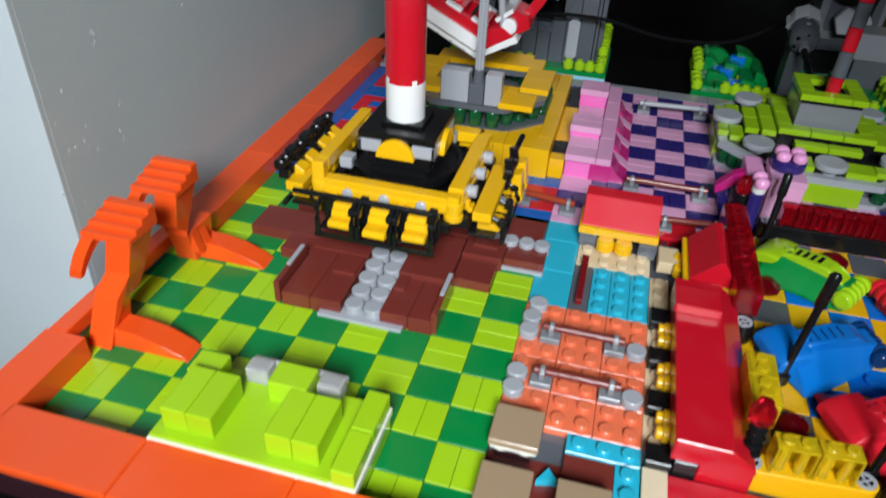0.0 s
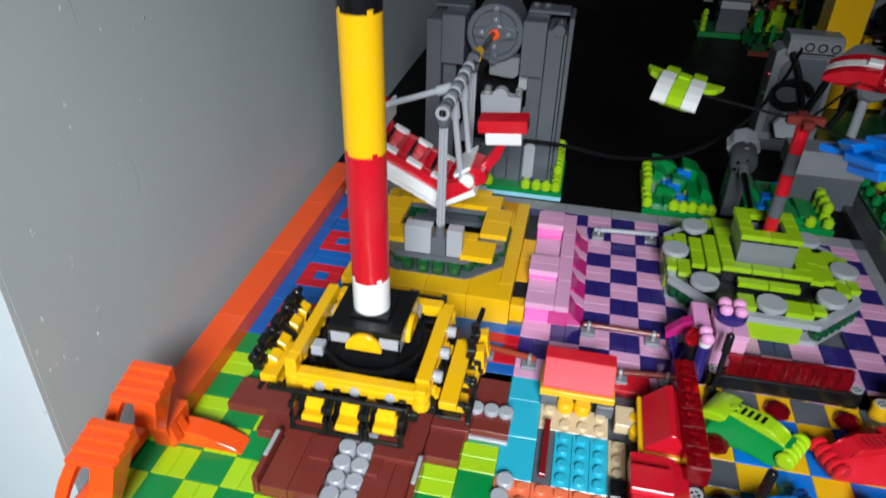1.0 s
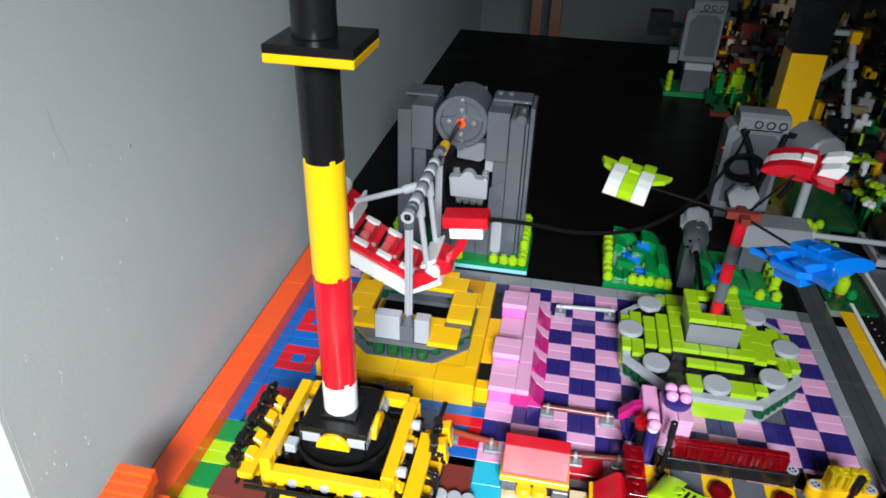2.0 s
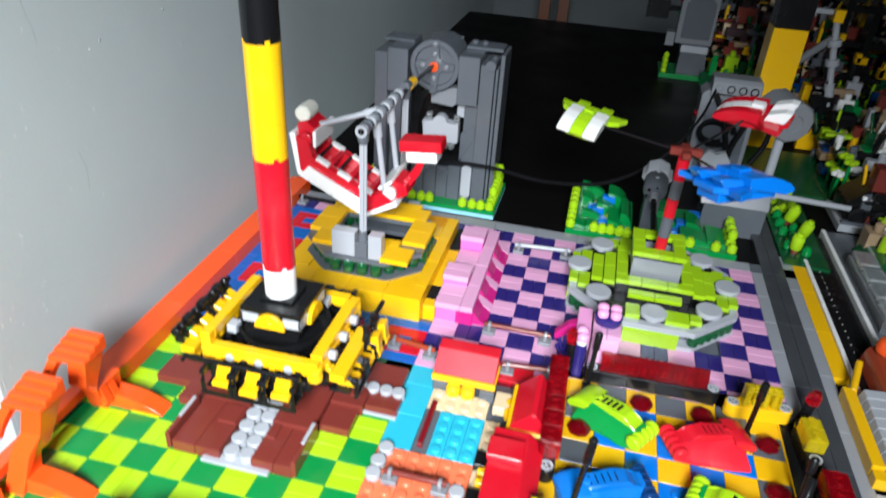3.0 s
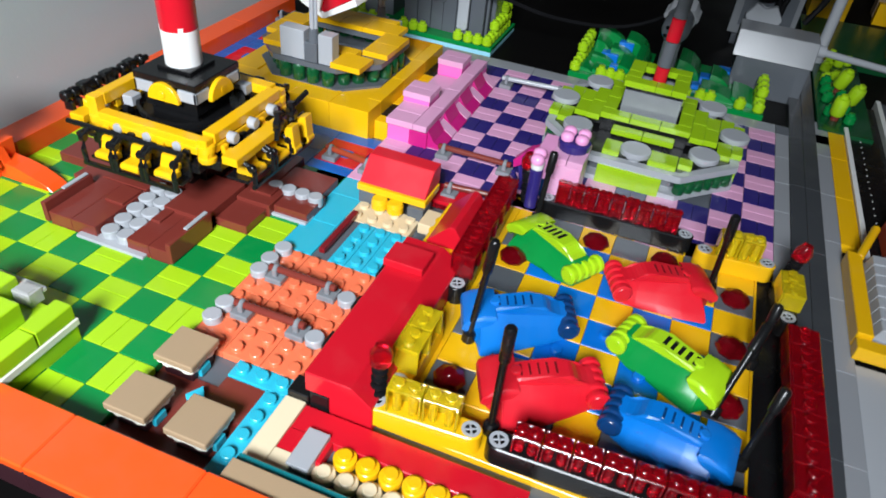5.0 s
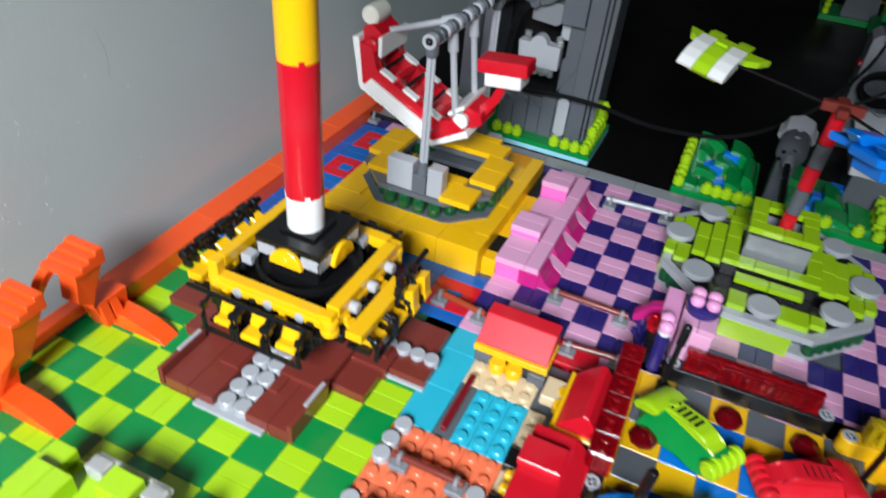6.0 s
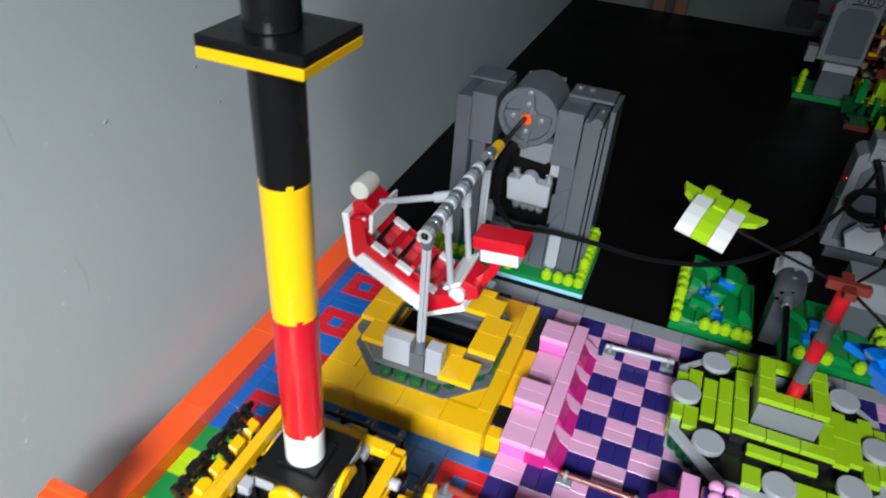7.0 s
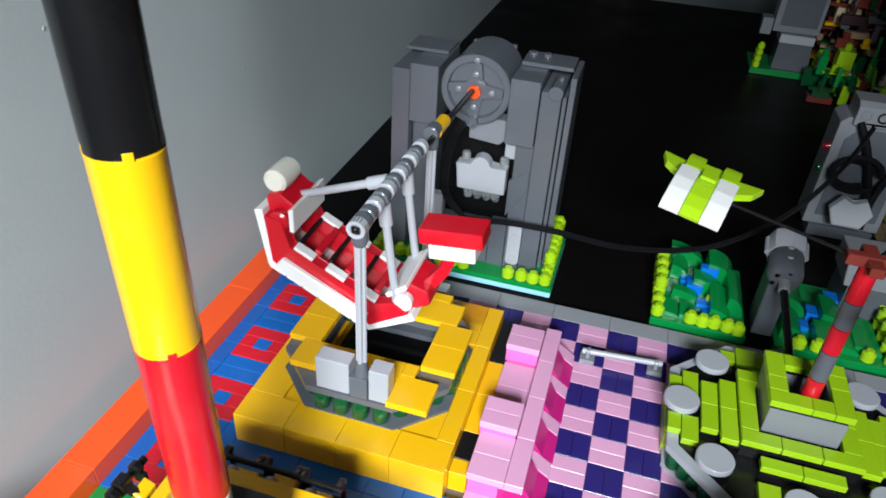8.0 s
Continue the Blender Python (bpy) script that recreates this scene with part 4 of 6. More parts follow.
for k in range(8):
    a = k * math.pi / 4
    bm = bmesh.new()
    disc(bm, CX + 6.0 * math.sin(a), CY - 5.6 * math.cos(a), 2.15, 1.0, 0.35, 28)
    lathe(bm, (CX + 6.0 * math.sin(a), CY - 5.6 * math.cos(a), 1.7), (0, 0, 1), [(0.55, 0), (0.4, 0.45)], 14)
    part("round_tile", bm, "light_grey", lc, "light grey round tile")
P0, P1 = Vector((CX, CY - 0.3, 3.4)), Vector((CX + 0.3, CY + 0.6, 13.0))
for k, mat in enumerate(("red", "dark_grey", "red", "dark_grey", "red")):
    s0 = (0.12, 0.28, 0.46, 0.62, 0.78)[k]
    s1 = (0.28, 0.46, 0.62, 0.78, 1.0)[k]
    bm = bmesh.new()
    rod(bm, P0.lerp(P1, s0), P0.lerp(P1, s1 - 0.004), 0.46, 16)
    part("pole_band", bm, mat, lc, "red band" if mat == "red" else "grey band")


bm = bmesh.new()
box(bm, P1.x - 1.2, P1.x + 1.2, P1.y - 0.3, P1.y + 0.3, P1.z - 0.1, P1.z + 0.5, 0.06)
box(bm, P1.x - 0.35, P1.x + 0.35, P1.y - 1.2, P1.y + 1.2, P1.z - 0.05, P1.z + 0.45, 0.06)
part("hub", bm, "brown", lc, "brown cross hub")


def plane(mat, trim, side, mid, ang, r, z, fin, label):
    c = Vector((CX + 0.3 + r * math.cos(ang), CY + 0.6 + r * math.sin(ang), z))
    t = thing("toy_plane", label, "toy plane", tuple(c), group="planes of the carousel")
    m = Matrix.Translation(c) @ Matrix.Rotation(ang + math.pi / 2 + 0.3, 4, "Z") @ Matrix.Rotation(radians(-8), 4, "X") @ Matrix.Scale(1.1, 4)

    def put(name, bm, mt, label=""):
        bmesh.ops.transform(bm, matrix=m, verts=bm.verts)
        part(name, bm, mt, t, label)

    nose = [(2.0, -0.45), (2.62, -0.35), (2.7, -0.15), (2.3, 0.2), (1.6, 0.5), (0.7, 0.7), (-0.6, 0.75), (-0.6, 0.1)]
    for k, y in enumerate((-1.5, -0.5, 0.5)):
        bm = bmesh.new()
        prism(bm, nose, "y", y, y + 0.98, 0.03)
        put("nose_slope", bm, side if k % 2 == 0 else mid)
    bm = bmesh.new()
    box(bm, -2.2, 1.9, -0.95, 0.95, -0.75, -0.1, 0.06)
    put("underside", bm, mat)
    bm = bmesh.new()
    prism(bm, [(0.2, -1.4), (0.2, 1.4), (-0.6, 1.5), (-1.2, 2.3), (-2.3, 2.7), (-2.0, 1.4), (-2.6, 0.9), (-2.6, -0.9), (-2.0, -1.4), (-2.3, -2.7), (-1.2, -2.3), (-0.6, -1.5)], "z", -0.1, 0.28, 0.04)
    put("wing_plate", bm, mat, "swept wing plate")
    for s in (-1, 1):
        bm = bmesh.new()
        prism(bm, [(-0.9, 0.3), (-2.3, 0.3), (-2.7, fin), (-2.2, fin + 0.05), (-1.1, 0.35 + 0.4 * fin)], "y", 0.95 * s - 0.45, 0.95 * s + 0.45, 0.05)
        put("tail_fin", bm, trim, "tail fin")
    bm = bmesh.new()
    box(bm, -0.55, 0.35, -0.4, 0.4, 0.75, 0.95, 0.05)
    put("canopy", bm, trim, "canopy")
    hub = P1 + Vector((0, 0, 0.1))
    bm = bmesh.new()
    rod(bm, hub, c - (c - hub).normalized() * 0.6, 0.1, 8)
    part("arm", bm, "black", t, "thin black arm")


plane("red", "white", "red", "white", radians(52), 9.0, 14.6, 1.15, "red and white toy plane on a thin arm")
plane("bright_blue", "bright_blue", "bright_blue", "bright_blue", radians(286), 9.0, 14.8, 0.8, "blue toy plane on a thin arm")
plane("lime", "lime", "white", "lime", radians(150), 9.0, 13.0, 0.5, "lime and white toy plane on a thin arm")

# ---- pink flower stage ----
sg = thing("flower_stage", "raised pink brick stage with a violet pot and pink flowers", "toy stage", (9, -17.5, 0))
SZ = 3.45
for k, (y0, y1) in enumerate(((-19.0, -17.6), (-17.6, -16.2))):
    for x in (8.5, 9.5):
        piece("tile", 0.98, y1 - y0 - 0.02, 0.4, x, (y0 + y1) / 2, SZ - 0.4, "pale_pink", sg)
for k in range(3):
    blocks("brick", "pale_pink", sg, (8.05, 9.95, -18.95, -16.3, k * (SZ - 0.4) / 3, (k + 1) * (SZ - 0.4) / 3 - 0.02))
blocks("column", "pink", sg, (6.9, 7.95, -18.6, -15.2, 1.6, 2.95), label="pink side brick")
blocks("column_foot", "navy", sg, (6.95, 7.9, -18.1, -15.3, 0.0, 1.58))
blocks("back_brick", "black", sg, (8.0, 9.0, -16.6, -15.4, 0.0, 2.7))
bm = bmesh.new()
prism(bm, [(5.5, 1.0), (6.9, 2.0), (6.9, 2.75), (6.3, 2.5), (5.4, 1.5)], "y", -17.2, -16.5, 0.03)
part("arm", bm, "magenta", sg, "magenta arm")
bm = bmesh.new()
lathe(bm, (9.0, -17.2, SZ), (0, 0, 1), [(0.95, 0), (1.0, 0.08), (1.0, 0.5), (0.8, 0.6)], 18)
part("pot", bm, "purple", sg, "violet round pot")
for dx, dy in ((-0.45, -0.4), (0.45, -0.4), (-0.45, 0.4), (0.45, 0.4)):
    bm = bmesh.new()
    lathe(bm, (9.0 + dx, -17.2 + dy, SZ + 0.6), (0, 0, 1), [(0.26, 0), (0.38, 0.08), (0.42, 0.25), (0.38, 0.42), (0.26, 0.52), (0.12, 0.56)], 14)
    part("flower", bm, "pink", sg, "pink round flower")
fl = thing("pink_flower", "small pink flowers on a violet and white stem", "toy flower", (7.4, -19.4, 0))
bm = bmesh.new()
lathe(bm, (7.4, -19.4, 0), (0, 0, 1), [(0.4, 0), (0.4, 2.6), (0.25, 2.7)], 14)
part("stem", bm, "purple", fl)
bm = bmesh.new()
lathe(bm, (7.4, -19.4, 2.7), (0, 0, 1), [(0.36, 0), (0.4, 0.08), (0.4, 0.4), (0.2, 0.5)], 14)
part("stem_ring", bm, "white", fl, "white stem ring")
for dx, dy, z in ((0.0, -0.3, 3.15), (-0.05, 0.42, 3.2)):
    bm = bmesh.new()
    lathe(bm, (7.4 + dx, -19.4 + dy, z), (0, 0, 1), [(0.24, 0), (0.38, 0.08), (0.42, 0.28), (0.38, 0.46), (0.24, 0.58), (0.1, 0.62)], 14)
    part("blossom", bm, "pink", fl)
bs = thing("violet_bush", "violet leafy bush piece", "toy bush", (6.3, -17.4, 0))
rb = random.Random(3)
for k in range(9):
    bm = bmesh.new()
    a = rb.uniform(0, 6.28)
    p = Vector((6.3 + 0.35 * math.cos(a), -17.4 + 0.6 * math.sin(a), 0))
    tube(bm, [p, p + Vector((0.2 * math.cos(a), 0.2 * math.sin(a), 0.7)), p + Vector((0.5 * math.cos(a), 0.5 * math.sin(a), 1.1 + 0.3 * rb.random()))], 0.14, 6)
    part("leaf", bm, "purple", bs)


# ---- low bar hurdles on the floor ----
def hurdle(x0, y0, x1, y1, mat, label, z=0.0, h=0.75):
    t = thing("hurdle", label, "toy hurdle", ((x0 + x1) / 2, (y0 + y1) / 2, z), group="hurdles")
    d = (Vector((x1, y1, 0)) - Vector((x0, y0, 0))).normalized()
    for p in ((x0, y0), (x1, y1)):
        bm = bmesh.new()
        box(bm, p[0] - 0.48, p[0] + 0.48, p[1] - 0.48, p[1] + 0.48, z, z + 0.35)
        box(bm, p[0] - 0.14, p[0] + 0.14, p[1] - 0.3, p[1] + 0.3, z + 0.35, z + h + 0.1)
        lathe(bm, (p[0] - 0.12, p[1], z + h), (1, 0, 0), [(0.22, 0), (0.28, 0.04), (0.28, 0.2), (0.22, 0.24)], 12)
        part("clip", bm, "mid_grey", t, "grey clip")
    bm = bmesh.new()
    rod(bm, (x0 - 0.4 * d.x, y0 - 0.4 * d.y, z + h), (x1 + 0.4 * d.x, y1 + 0.4 * d.y, z + h), 0.2, 10)
    part("bar", bm, mat, t)
    return t


hurdle(0.9, -3.6, 5.2, -3.2, "light_grey", "light grey bar hurdle on the chequered floor")
hurdle(0.5, -16.6, 4.8, -16.6, "brown", "reddish brown bar hurdle on the chequered floor")
hurdle(2.6, -20.9, 5.5, -20.6, "brown", "reddish brown bar hurdle beside the bumper ring")
hurdle(-5.9, -20.5, -3.1, -20.9, "rust", "reddish bar hurdle over the red ring")
hurdle(-21.4, -1.3, -17.6, -1.5, "black", "dark bar hurdle by the back kerb")

# ---- stream, studded beds and stepping tiles ----
pool = thing("stream_bed", "studded coral, azure and tan brick beds of a toy stream", "toy stream", (0, -32, -0.4), kind="structure")
for y0, y1 in ((-24, -22), (-27, -24), (-30, -27)):
    piece("tile", 2, y1 - y0, 0.4, -3, (y0 + y1) / 2, -0.4, "azure", pool)
for k in range(3):
    piece("plate", 1, 4, 0.4, -0.5 + k, -28, -0.4, "azure", pool, knobs=True)
for y in (-31, -33, -35, -37):
    for x0, w in ((-4, 2), (-2, 2), (0, 2)):
        piece("plate", w, 2, 0.4, x0 + w / 2, y, -0.4, "coral", pool, knobs=True)
piece("plate", 3, 1, 0.4, 0.5, -38.5, -0.4, "azure", pool, knobs=True)
piece("plate", 1, 5, 0.4, 1.5, -41.5, -0.4, "azure", pool, knobs=True)
piece("plate", 4, 2, 0.4, 0, -25, -0.4, "tan", pool, knobs=True), piece("plate", 1, 4, 0.4, 2.5, -28, -0.4, "tan", pool, knobs=True)
piece("plate", 1, 9, 0.3, 2.5, -34.5, -0.4, "tan", pool, knobs=True)
piece("plate", 3, 2, 0.35, 0.5, -40, -0.45, "brown", pool), piece("plate", 5, 4.5, 0.2, -1.5, -41.75, -0.55, "brown", pool)
piece("plate", 1, 5, 0.35, -1.5, -27.5, -0.4, "dark_grey", pool)
piece("tile", 1, 4.4, 0.6, 2.5, -41.2, -0.4, "ivory", pool), piece("tile", 1, 1.1, 0.6, 3.5, -42.0, -0.4, "ivory", pool)
piece("tile", 2, 1.1, 0.55, 4.0, -40.9, -0.4, "red", pool)
piece("tile", 10, 0.95, 1.4, 7.2, -43.5, -0.4, "dark_tan", pool), piece("tile", 10, 0.42, 1.15, 7.2, -42.8, -0.4, "teal", pool)
piece("tile", 10, 1.3, 0.5, 8, -39.7, -0.4, "red", pool)
piece("tile", 1.0, 1.9, 0.7, 4.3, -41.1, -0.35, "light_grey", pool)
piece("tile", 3, 2, 0.6, 3.0, -21.0, -0.4, "red", pool)
for k in range(7):
    bm = bmesh.new()
    lathe(bm, (5.75 + k * 1.0, -40.75, -0.25), (0, 0, 1), [(0.48, 0), (0.49, 0.05), (0.49, 0.38), (0.45, 0.42), (0.3, 0.42), (0.3, 0.58), (0.27, 0.61)], 18)
    part("round_brick", bm, "yellow", pool, "yellow round brick")
    bm = bmesh.new()
    lathe(bm, (5.25 + k * 1.0, -41.6, -0.4), (0, 0, 1), [(0.48, 0), (0.49, 0.05), (0.49, 0.30), (0.45, 0.34), (0.3, 0.34), (0.3, 0.5), (0.27, 0.53)], 18)
    part("round_brick", bm, "ivory", pool, "cream round brick")
for k, (x, y) in enumerate(((-3.4, -30.4), (-3.55, -31.5), (-3.55, -32.5), (-3.6, -35.4), (-3.6, -36.4), (1.5, -32.5), (1.45, -35.6))):
    bm = bmesh.new()
    disc(bm, x, y, 0.0, 0.47, 0.42)
    part("round_tile", bm, "light_grey", pool, "light grey round tile")
for x0, y0 in ((-4, -40), (-4, -43), (-1.1, -43)):
    t = thing("stepping_tile", "square tan tile raised on a clear plate", "toy tile", (x0 + 1, y0 + 1, 0), group="stepping tiles")
    blocks("top", "dark_tan", t, (x0, x0 + 2, y0, y0 + 2, 0.5, 0.85))
    bm = bmesh.new()
    box(bm, x0 + 0.06, x0 + 1.94, y0 + 0.06, y0 + 1.94, 0.3, 0.49, 0.06)
    for dx in (0.5, 1.5):
        for dy in (0.5, 1.5):
            lathe(bm, (x0 + dx, y0 + dy, 0.1), (0, 0, 1), [(0.3, 0), (0.42, 0.1), (0.42, 0.22)], 14)
    part("foot_plate", bm, "cream", t, "cream foot plate")
    # Dark block stands in for the shaded gap below the foot plate.
    blocks("core", "maroon", t, (x0 + 0.25, x0 + 1.75, y0 + 0.25, y0 + 1.75, -0.4, 0.1), label="dark block in place of the shade under the tile")
    blocks("clear_clip", "azure", t, (x0 + 1.75, x0 + 1.95, y0 + 0.6, y0 + 1.3, -0.35, 0.1), label="azure clip")
bm = bmesh.new()
prism(bm, [(-1.9, -40.7), (-1.1, -40.5), (-1.5, -40.0)], "z", -0.35, 0.0)
solid("azure_wedge", bm, "azure", "small azure wedge plate on the brown bed", "toy plate", at=(-1.5, -40.4, -0.35))
for y in (-32.5, -35.5):
    hurdle(-2.5, y, 0.5, y, "brown", "reddish brown bar hurdle over the coral bed", h=0.7)
lb = thing("brown_lever", "dark red bar on a grey plate beside the azure studs", "toy lever", (-1.5, -27.5, 0))
bm = bmesh.new()
box(bm, -1.68, -1.32, -29.7, -25.6, 0.1, 0.45)
part("bar", bm, "dark_red", lb)

# ---- red shed roofs and long red bench ----
r1 = thing("stall_roof", "small red sloped roof on a yellow counter", "toy stall", (0, -23, 0))
bm = bmesh.new()
prism(bm, [(-23.95, 1.3), (-23.95, 1.38), (-22.65, 2.6), (-21.6, 2.6), (-21.6, 1.3)], "x", -2.1, 2.1, 0.04)
part("roof", bm, "roof_red", r1)
blocks("counter", "yellow", r1, (-2.2, 2.2, -24.15, -21.8, 0.85, 1.3))
for x in (-0.6, 0.4):
    bm = bmesh.new()
    disc(bm, x, -24.3, 0.2, 0.5, 0.5), disc(bm, x, -24.3, 0.6, 0.45, 0.25)
    part("round_brick", bm, "yellow", r1)
blocks("post", "dark_grey", r1, (-2.1, -1.1, -24.1, -23.1, 0, 0.85), label="dark grey post")
blocks("post", "dark_grey", r1, (1.2, 2.2, -24.4, -23.1, 0, 0.85), label="dark grey post")
blocks("side_block", "tan", r1, (2.3, 3.4, -25.4, -23.8, 0, 0.7), label="tan block")
r2 = thing("gable_roof", "red gabled toy roof with a yellow edge", "toy roof", (4.8, -25.5, 0))
bm = bmesh.new()
prism(bm, [(3.7, 1.3), (6.0, 1.3), (6.0, 1.5), (5.2, 2.7), (4.9, 2.7), (3.7, 1.5)], "y", -27.6, -23.6, 0.04)
part("roof", bm, "red", r2)
blocks("edge", "yellow", r2, (3.45, 6.1, -27.8, -23.4, 1.0, 1.3))
blocks("wall", "black", r2, (3.8, 5.8, -27.4, -23.8, -0.4, 1.0))
for y in (-25.6, -24.6):
    bm = bmesh.new()
    disc(bm, 3.5, y, 0.2, 0.4, 0.6)
    part("round_brick", bm, "yellow", r2)
rb2 = thing("red_bench", "long glossy red brick bench with black and yellow ends", "toy bench", (4.5, -34.7, 0))
bm = bmesh.new()
prism(bm, [(2.9, 0.9), (6.0, 0.9), (6.0, 1.2), (5.0, 2.0), (2.9, 2.0)], "y", -38.95, -28.4, 0.05)
part("seat", bm, "red", rb2)
blocks("head_block", "red", rb2, (2.8, 4.9, -31.2, -29.6, 2.0, 2.45))
blocks("front_skirt", "red", rb2, (4.0, 6.0, -38.9, -28.4, -0.4, 0.95))
blocks("black_foot", "black", rb2, (3.1, 4.0, -38.95, -28.8, -0.4, 0.85))
for k, y in enumerate((-30.9, -31.7, -33.7, -34.5, -36.6, -37.4)):
    bm = bmesh.new()
    lathe(bm, (3.0, y, 0.55), (-1, 0, 0), [(0.4, 0), (0.4, 0.3), (0.3, 0.35), (0.3, 0.55), (0.25, 0.6)], 12)
    part("knob", bm, "yellow", rb2, "yellow knob")
# Black blocks stand in for the shadows between the yellow knobs.
for y0, y1 in ((-30.4, -29.2), (-33.2, -32.2), (-36.1, -35.0), (-39.0, -38.0)):
    blocks("black_block", "black", rb2, (2.05, 3.08, y0, y1, -0.05, 0.55), label="black block in place of a shadow")


# ---- bumper ring fences ----
def fence(x0, y0, x1, y1, mat, label, base_mat="black", z=0.0, n=7, h=1.15, deep=0.42):
    t = thing("ring_fence", label, "toy fence", ((x0 + x1) / 2, (y0 + y1) / 2, z), group="fences of the bumper ring")
    d = Vector((x1 - x0, y1 - y0, 0))
    ln = d.length
    m = Matrix.Translation((x0, y0, 0)) @ Matrix.Rotation(math.atan2(d.y, d.x), 4, "Z")

    def put(name, bm, mt, label="", parent=t):
        bmesh.ops.transform(bm, matrix=m, verts=bm.verts)
        return part(name, bm, mt, parent, label)

    bm = bmesh.new()
    arc = [math.pi * q / 8 - math.pi / 2 for q in range(9)]
    prism(bm, [(ln - 0.5 + 0.5 * math.cos(a), 0.5 * math.sin(a)) for a in arc] + [(0.5 - 0.5 * math.cos(a), -0.5 * math.sin(a)) for a in arc], "z", z, z + 1.05, 0.05)
    beam = put("beam", bm, base_mat, base_mat + " beam with round ends")
    for s in (0.5, ln - 0.5):
        bm = bmesh.new()
        lathe(bm, (s, 0, z + 1.05), (0, 0, 1), [(0.4, -0.02), (0.4, 0.05), (0.26, 0.05), (0.25, 0.0)], 18, cap=False)
        for a in (0.4, 1.97):
            d = Vector((math.cos(a), math.sin(a), 0))
            rod(bm, Vector((s, 0, z + 1.06)) - 0.27 * d, Vector((s, 0, z + 1.06)) + 0.27 * d, 0.045, 6, 0.01)
        put("pin", bm, "light_grey", "grey pin", beam)
        bm = bmesh.new()
        lathe(bm, (s, 0, z + 1.055), (0, 0, 1), [(0.27, 0), (0.26, 0.008)], 14)
        put("pin_hole", bm, "black", "dark pin hole", beam)
    w = (ln - 2.0) / n
    for k in range(n):
        bm = bmesh.new()
        x, top, g = 1.0 + k * w, z + 0.95 + h, 0.11
        box(bm, x + 0.03, x + w - 0.03, deep - g, deep, z + 1.06, top, 0.03)
        box(bm, x + 0.03, x + w - 0.03, -deep, deep - g - 0.004, top - g, top, 0.03)
        for q in (x + 0.03, x + w - 0.03 - g):
            box(bm, q, q + g, -deep, deep - g - 0.004, z + 1.06, top - g - 0.004, 0.03)
        for q in (0.28, 0.72):
            lathe(bm, (x + w * q, -deep * 0.3, z + 1.1), (0, 0, 1), [(0.2, 0), (0.2, h - 0.4)], 10)
            lathe(bm, (x + w * q, 0, top + 0.004), (0, 0, 1), [(0.26, 0), (0.26, 0.12), (0.22, 0.16)], 12)
        bmesh.ops.recalc_face_normals(bm, faces=bm.faces)
        bmesh.ops.transform(bm, matrix=m, verts=bm.verts)
        part("clear_brick", bm, mat, t, "clear red brick" if mat == "glass_red" else "clear yellow brick", fix=False)
    return t


fence(10.7, -38.0, 22.2, -37.6, "glass_red", "black beam fence with clear red bricks", n=8)
fence(5.4, -38.3, 10.5, -37.95, "glass_yellow", "yellow beam fence with clear yellow bricks", "yellow", n=2, h=1.5)
fence(7.9, -19.6, 17.2, -19.4, "glass_red", "black beam fence with clear red bricks", n=9, h=1.3)
fence(17.4, -20.4, 21.8, -20.0, "glass_yellow", "yellow beam fence with clear yellow bricks", "yellow", n=2, h=1.5)
fence(6.3, -30.2, 6.1, -19.8, "glass_red", "black beam fence with clear red bricks", n=6, h=1.5, deep=0.62)
fence(6.3, -37.4, 6.3, -32.4, "glass_yellow", "yellow beam fence with clear yellow bricks", "yellow", n=2, h=1.5, deep=0.6)
fence(22.4, -24.9, 22.2, -20.8, "glass_yellow", "black beam fence with clear yellow bricks", n=2, deep=0.6)
fence(22.9, -37.2, 22.7, -25.2, "glass_red", "black beam fence with clear red bricks", n=7, deep=0.72)


def pole(x, y, dx, dy, h, cap=""):
    t = thing("ring_pole", "thin black ring pole with a clear red cap" if cap else "thin black pole standing in the bumper ring", "toy pole", (x, y, 0), group="poles of the bumper ring")
    bm = bmesh.new()
    p, q = Vector((x, y, 0)), Vector((x + dx, y + dy, h))
    lathe(bm, p, q - p, [(0.34, 0), (0.34, 0.5), (0.17, 0.6), (0.17, (q - p).length * 0.70), (0.25, (q - p).length * 0.72), (0.25, (q - p).length - 0.1), (0.18, (q - p).length)], 12)
    part("shaft", bm, "black", t)
    if cap:
        for k in range(5):
            bm = bmesh.new()
            c = p.lerp(q, 0.3 + 0.14 * k)
            lathe(bm, c, q - p, [(0.24, 0), (0.36, 0.06), (0.36, 0.12), (0.24, 0.18)], 12)
            part("rib", bm, "rubber", t)
        bm = bmesh.new()
        lathe(bm, q, q - p, [(0.34, 0), (0.46, 0.1), (0.48, 0.6), (0.3, 0.9), (0.28, 1.0), (0, 1.02)], 16)
        part("cap", bm, "glass_red", t, "clear red cap")


